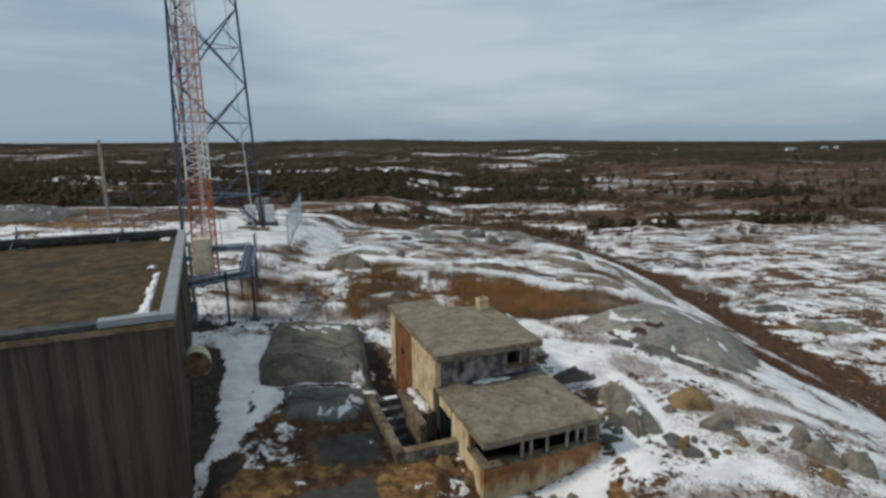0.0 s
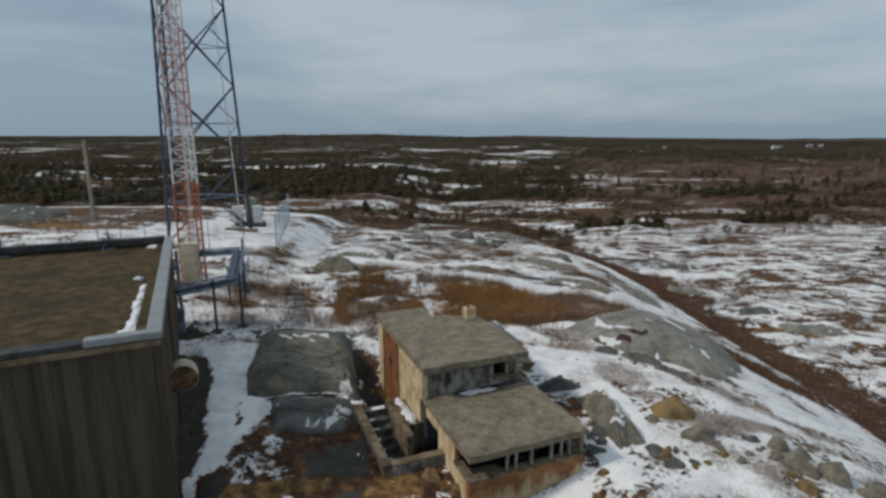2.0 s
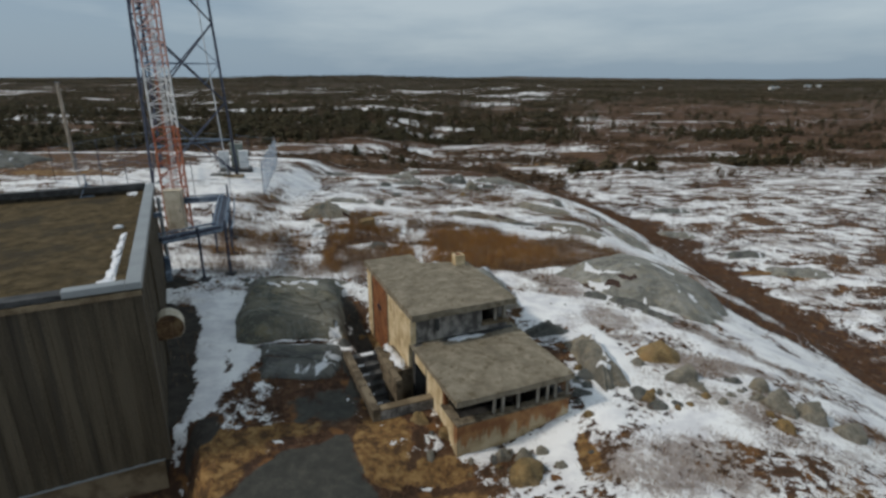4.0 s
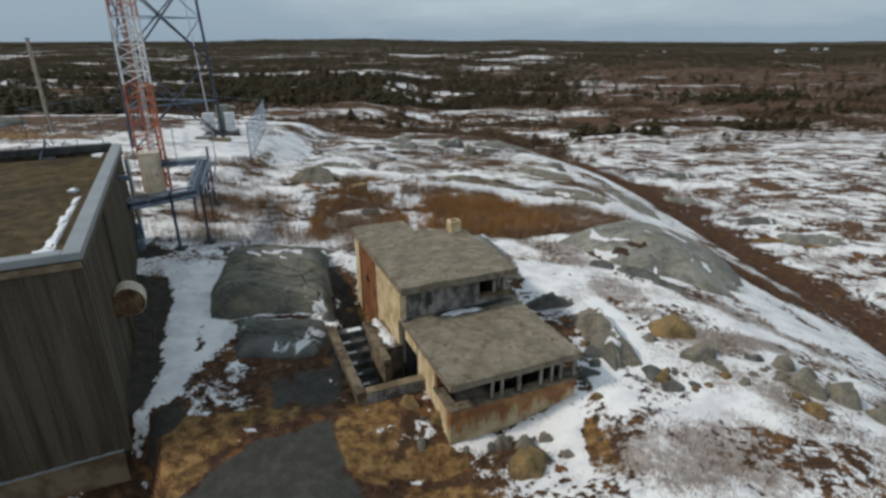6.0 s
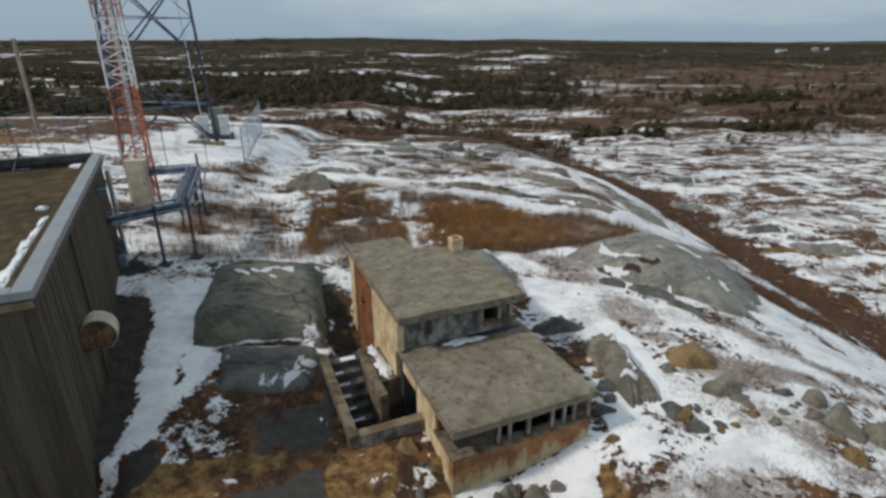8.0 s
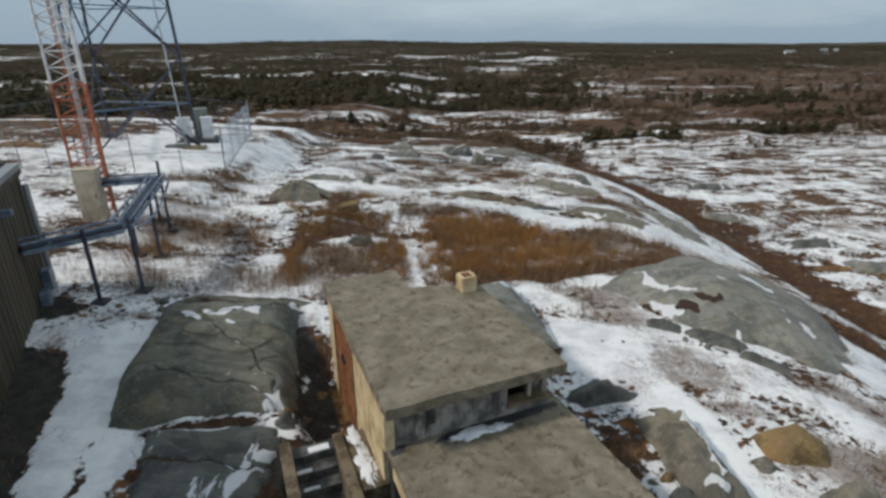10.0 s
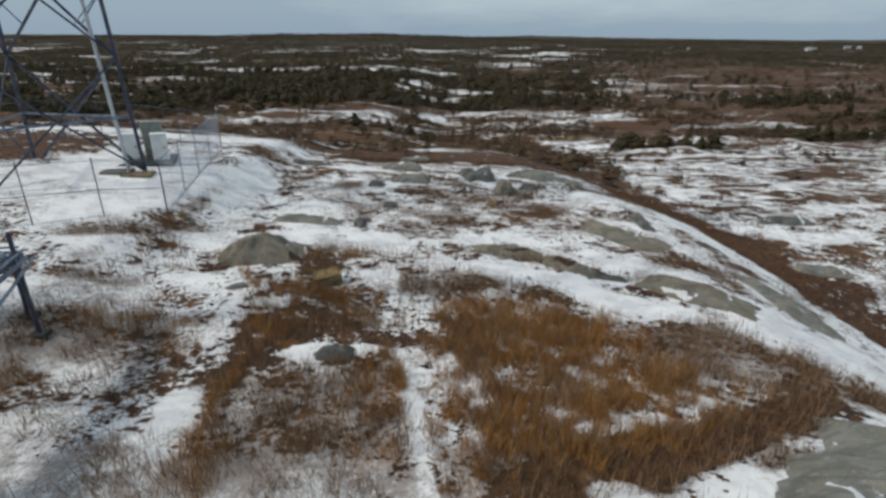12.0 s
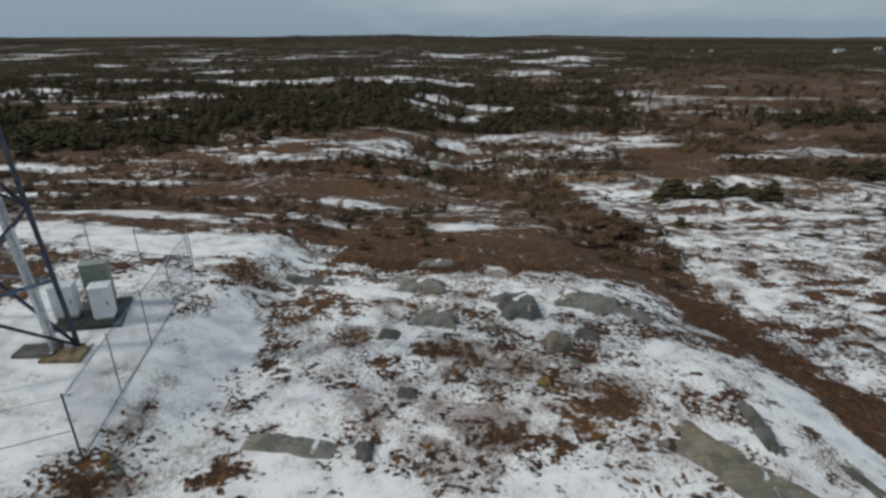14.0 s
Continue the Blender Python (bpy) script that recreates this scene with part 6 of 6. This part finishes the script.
# ---------------------------------------------------------------- chain-link fence round the tower


def build_fence():
    t = thing("chain_link_fence", Matrix.Identity(4), "galvanised chain-link fence on thin steel posts", "fence")
    def run(a, b, bays, mesh):
        a, b = Vector(a), Vector(b)
        H = 2.3
        for i in range(bays + 1):
            p = a.lerp(b, i / bays)
            g = zat(p.x, p.y)
            rod("post", (p.x, p.y, g - 0.2), (p.x, p.y, g + H + 0.12), 0.03 if mesh and i == 0 else 0.022, M_GALV if mesh and i else M_DARKSTEEL, t, seg=6)
            if i == bays:
                break
            q = a.lerp(b, (i + 1) / bays)
            gq = zat(q.x, q.y)
            rod("top_rail", (p.x, p.y, g + H), (q.x, q.y, gq + H), 0.016 if mesh else 0.01, M_GALV, t, seg=5)
            rod("tension_wire", (p.x, p.y, g + 0.08), (q.x, q.y, gq + 0.08), 0.02 if mesh else 0.01, M_DARKSTEEL if mesh else M_GALV, t, seg=4)
            if not mesh:
                rod("tension_wire", (p.x, p.y, g + H * 0.5), (q.x, q.y, gq + H * 0.5), 0.014, M_DARKSTEEL, t, seg=4)
            verts, faces = [], []
            L = (q - p).length
            step_w = 0.065 if mesh else 0.6
            d = (q - p) / L
            side = Vector((-d.y, d.x, 0)) * 0.0018
            k = -H
            while k < L:
                for sgn in (1, -1):
                    s0, s1 = max(0, k), min(L, k + H)
                    if s1 <= s0:
                        continue
                    z0, z1 = (s0 - k), (s1 - k)
                    if sgn < 0:
                        z0, z1 = H - z0, H - z1
                    base = len(verts)
                    for s, z in ((s0, z0), (s1, z1)):
                        c = p + d * s
                        zz = g + (gq - g) * s / L + z
                        for ox, oz in ((1, 0), (-0.5, 0.0018), (-0.5, -0.0018)):
                            verts.append((c.x + side.x * ox, c.y + side.y * ox, zz + oz))
                    for e in range(3):
                        f = (e + 1) % 3
                        faces.append((base + e, base + f, base + 3 + f, base + 3 + e))
                k += step_w
            raw("wire_mesh", verts, faces, M_GALV, t)
    run((-11.15, 37.8, 0), (-13.2, 49.5, 0), 4, True)
    run((-11.15, 37.8, 0), (-16.5, 33.4, 0), 3, False)
    run((-16.5, 33.4, 0), (-24.5, 36.5, 0), 4, False)
    run((-13.2, 49.5, 0), (-23.5, 50.5, 0), 4, False)
    run((-24.5, 36.5, 0), (-23.5, 50.5, 0), 6, False)
    return t


build_fence()


def build_pole(x, y, h, r, label):
    t = thing("utility_pole", Matrix.Translation((x, y, zat(x, y))), label, "pole")
    rod("shaft", (0, 0, -0.3), (0, 0, h), r, M_POLE, t, "", r * 0.75, 9)
    box("cap", (-r, r, -r, r, h, h + 0.04), M_GALV, t, "", 0.01)
    return t


build_pole(-26.6, 42.0, 6.3, 0.15, "weathered grey timber utility pole beyond the building")
build_pole(-13.6, 50.5, 2.4, 0.04, "thin pale marker post behind the fence")

# ---------------------------------------------------------------- far houses


def build_house(x, y, w, d, h, turn):
    t = thing("far_house", pose(x, y, zat(x, y) - 0.2, 0, 0, turn), "small distant white house with a grey pitched roof", "house", "houses on the skyline")
    box("wall", (-w / 2, w / 2, -d / 2, d / 2, 0, h), M_WHITE, t, "", 0.0)
    bm = bmesh.new()
    vs = [bm.verts.new(p) for p in ((-w / 2 - 0.3, -d / 2 - 0.3, h), (w / 2 + 0.3, -d / 2 - 0.3, h), (w / 2 + 0.3, d / 2 + 0.3, h), (-w / 2 - 0.3, d / 2 + 0.3, h),
                                    (-w / 2 - 0.3, 0, h + d * 0.4), (w / 2 + 0.3, 0, h + d * 0.4))]
    for f in ((0, 1, 5, 4), (2, 3, 4, 5), (1, 2, 5), (3, 0, 4), (3, 2, 1, 0)):
        bm.faces.new([vs[k] for k in f])
    part("roof", bm, M_COPING, t)
    for k in (-0.3, 0.0, 0.3):
        box("window", (k * w - 0.5, k * w + 0.5, -d / 2 - 0.04, -d / 2, h * 0.35, h * 0.75), M_NEAR_BLACK, t, "", 0.0)


for x, y, w, d, h, a in ((412, 640, 5, 4, 3.6, 20), (258, 640, 3, 3, 2.2, -10), (296, 680, 3, 3, 2.2, 30), (455, 640, 6, 4, 2.2, 5), (480, 655, 5, 4, 2.2, 40), (432, 660, 4, 3, 2, 0)):
    build_house(x, y, w, d, h, a)

# ---------------------------------------------------------------- plants
rng = np.random.default_rng(5)


def tri_mesh(name, co, material, label, category, kind="stuff"):
    """co: (n, 3, 3) triangles."""
    n = len(co)
    me = bpy.data.meshes.new(name)
    me.vertices.add(n * 3)
    me.vertices.foreach_set("co", co.reshape(-1).astype(np.float32))
    me.loops.add(n * 3)
    me.loops.foreach_set("vertex_index", np.arange(n * 3))
    me.polygons.add(n)
    me.polygons.foreach_set("loop_start", np.arange(0, n * 3, 3))
    me.update(calc_edges=True)
    me.materials.append(material)
    return tagged(new(name, me), label, category, kind=kind)


def blades(x, y, height, width, lean):
    n = len(x)
    z = land(x, y)
    a, t = rng.uniform(0, 2 * np.pi, n), rng.uniform(0, 2 * np.pi, n)
    h, w, le = height * rng.uniform(0.5, 1.25, n), width * rng.uniform(0.6, 1.4, n), lean * rng.uniform(0.2, 1.0, n)
    p0 = np.stack([x - np.cos(a) * w, y - np.sin(a) * w, z - 0.03], 1)
    p1 = np.stack([x + np.cos(a) * w, y + np.sin(a) * w, z - 0.03], 1)
    p2 = np.stack([x + np.cos(t) * le * h, y + np.sin(t) * le * h, z + h], 1)
    return np.stack([p0, p1, p2], 1)


def free(x, y):
    u, v = bunker_uv(x, y)
    inside = (u > -1.9) & (u < 3.5) & (v > -0.1) & (v < 8.0)
    m = BLD.inverted()
    bx, by = m[0][0] * x + m[0][1] * y + m[0][3], m[1][0] * x + m[1][1] * y + m[1][3]
    return ~inside & ~((bx < 0.1) & (bx > -15.2) & (by > -0.1) & (by < 13.4))


def tufted(n, x0, x1, y0, y1, clump, spread):
    c = max(1, n // clump)
    cx, cy = rng.uniform(x0, x1, c), rng.uniform(y0, y1, c)
    x, y = np.repeat(cx, clump) + rng.normal(0, spread, c * clump), np.repeat(cy, clump) + rng.normal(0, spread, c * clump)
    return x, y


x, y = tufted(620000, -12, 10, 22.5, 35.8, 14, 0.1)
snow_, o_, tar_, och_, dk_, wd_, veil_ = masks(x, y)
keep = (rng.random(len(x)) < np.clip(o_ * 1.15 - 0.1, 0, 1) ** 1.3 * 0.36) & free(x, y)
tri_mesh("dry_grass", blades(x[keep], y[keep], 0.44 * (0.6 + 0.8 * fbm(x[keep], y[keep], 0.7, 68, 2)), 0.0075, 0.6), M_GRASS, "thick dry orange-brown grass standing in snow", "grass")

x, y = tufted(420000, -16, 24, 8.0, 57, 12, 0.1)
snow_, o_, tar_, och_, dk_, wd_, veil_ = masks(x, y)
p = np.clip((0.5 - snow_) * 1.6, 0, 1) * (1 - np.clip(tar_ * 2, 0, 1)) * (1 - 0.7 * np.clip(och_, 0, 1)) * (1 - np.clip(dk_, 0, 1))
keep = (rng.random(len(x)) < p * 0.8) & free(x, y)
tri_mesh("heath", blades(x[keep], y[keep], 0.2, 0.011, 1.1), M_HEATH, "low red-brown heath between the snow patches", "heath")

x, y = tufted(620000, -14, 16, 8.0, 50, 9, 0.13)
snow_, o_, tar_, och_, dk_, wd_, veil_ = masks(x, y)
p = np.maximum(np.exp(-((snow_ - 0.4) / 0.2) ** 2) * (fbm(x, y, 2.2, 91, 3) > 0.5) * 0.7, np.clip(veil_ * 1.7 - 0.38, 0, 1) * smooth(0.32, 0.6, fbm(x, y, 0.8, 93, 3))) * (1 - np.clip(tar_ * 2, 0, 1))
keep = (rng.random(len(x)) < p * np.where(x < -4.5, 0.36, 0.6)) & free(x, y)
tri_mesh("bare_twigs", blades(x[keep], y[keep], np.where((y[keep] > 22) & (y[keep] < 36), 0.52, 0.2), 0.0075, 0.6), M_PALE, "fine grey-brown twigs poking through thin snow", "twigs")


def crown_template(tiers, per, seed):
    """Ragged sprays of needles round a stem, one unit high: broad below, gaps between the limbs."""
    r = np.random.default_rng(seed)
    tris = []
    lop = r.uniform(0, 2 * np.pi)
    for k in range(tiers):
        f = (k + r.uniform(-0.3, 0.3)) / tiers
        zz = 0.08 + 0.86 * f
        for j in range(per):
            a = 2 * np.pi * (j + r.uniform(-0.5, 0.5)) / per
            rad = (0.33 * (1 - f) ** 0.6 + 0.05) * r.uniform(0.45, 1.25) * (1 + 0.3 * np.cos(a - lop))
            d, s = np.array([np.cos(a), np.sin(a), 0]), np.array([-np.sin(a), np.cos(a), 0])
            w = rad * r.uniform(0.3, 0.6)
            c = d * rad * 0.45
            lift = r.uniform(-0.1, 0.08)
            up = np.array([0, 0, zz])
            tris.append([up + np.array([0, 0, 0.1]) + s * w * 0.3, c + s * w + up + np.array([0, 0, r.uniform(-0.07, 0.05)]), d * rad + up + np.array([0, 0, lift])])
            tris.append([up + np.array([0, 0, 0.07]), d * rad * r.uniform(0.8, 1.1) + up + np.array([0, 0, lift - 0.05]), c - s * w + up + np.array([0, 0, r.uniform(-0.09, 0.03)])])
    return np.array(tris)


def plant(templates, x, y, h, wide=1.0):
    out = []
    z = land(x, y)
    pick = rng.integers(0, len(templates), len(x))
    a = rng.uniform(0, 2 * np.pi, len(x))
    for k, tm in enumerate(templates):
        i = np.nonzero(pick == k)[0]
        c, s = np.cos(a[i])[:, None, None], np.sin(a[i])[:, None, None]
        hh = h[i][:, None, None]
        X, Y, Z = tm[None, :, :, 0], tm[None, :, :, 1], tm[None, :, :, 2]
        out.append(np.stack([(X * c - Y * s) * hh * wide + x[i][:, None, None], (X * s + Y * c) * hh * wide + y[i][:, None, None], Z * hh + z[i][:, None, None] - 0.05], -1).reshape(-1, 3, 3))
    return np.concatenate(out)


TALL = [crown_template(6, 5, s) for s in range(6)]
SMALL = [crown_template(3, 4, s + 20) for s in range(6)]
n = 110000
y = np.exp(rng.uniform(np.log(85), np.log(2600), n))
x = rng.uniform(-1.0, 1.0, n) * (y * 1.0 + 10)
w_ = masks(x, y)[5]
keep = rng.random(n) < np.clip(w_, 0, 1) * np.clip(0.3 + y / 600, 0, 1)
x, y = x[keep], y[keep]
near = y < 260
tri_mesh("spruce_woods", np.concatenate([plant(TALL, x[near], y[near], rng.uniform(0.5, 1.75, near.sum()) ** 2, 1.7), plant(SMALL, x[~near], y[~near], rng.uniform(1.0, 2.8, (~near).sum()) * np.clip(y[~near] / 700, 1, 2.2), 2.2)]),
         M_NEEDLE, "low dark spruce woods stretching to the skyline", "woods")

n = 90000
y = np.exp(rng.uniform(np.log(52), np.log(700), n))
x = rng.uniform(-1.0, 1.0, n) * (y * 1.0 + 10)
s_, o_, t_, oc_, d_, w_, v_ = masks(x, y)
p = np.clip(0.75 - s_, 0, 1) * smooth(0.4, 0.56, fbm(x, y, 14, 95, 3)) * np.clip(0.25 + smooth(95, 130, y), 0, 1) * smooth(50, 75, y)
keep = rng.random(n) < p
tri_mesh("scrub", plant(SMALL, x[keep], y[keep], rng.uniform(0.5, 1.3, keep.sum()), 2.2), M_SCRUB, "leafless brown scrub over the far heath", "scrub")


def build_tree(m, k, h):
    t = thing("spruce_tree", m, "stunted dark spruce on the heath", "tree", "lone spruces on the heath")
    tm = crown_template(11, 7, 300 + k) * h
    me = bpy.data.meshes.new("crown")
    me.from_pydata([tuple(p) for p in tm.reshape(-1, 3)], [], [(i, i + 1, i + 2) for i in range(0, len(tm) * 3, 3)])
    me.materials.append(M_NEEDLE)
    new("crown", me).parent = t
    rod("trunk", (0, 0, -0.2), (0, 0, h * 0.96), 0.03 * h, M_TRUNK, t, "", 0.004, 6)
    return t


SPRUCE = [build_tree(pose(x, y, zat(x, y)), k, h) for k, (x, y, h) in enumerate(((-62.0, 112.0, 3.4), (33.0, 93.0, 2.2), (74.0, 112.0, 2.8), (-84.0, 122.0, 4.0)))]
spots = random.Random(9)
for cx, cy, sx, sy, count in ((-74, 120, 16, 7, 70), (34, 93, 4, 2.5, 12), (72, 113, 6, 2, 14), (108, 190, 16, 6, 60), (-8, 101, 6, 2, 4), (118, 150, 14, 5, 24)):
    for _ in range(count):
        px, py = cx + spots.gauss(0, sx), cy + spots.gauss(0, sy)
        sc = spots.uniform(0.35, 0.85)
        ob = copy_thing(SPRUCE[spots.randrange(4)], pose(px, py, zat(px, py), 0, 0, spots.uniform(0, 360)))
        ob.scale = (sc * 1.7, sc * 1.7, sc)
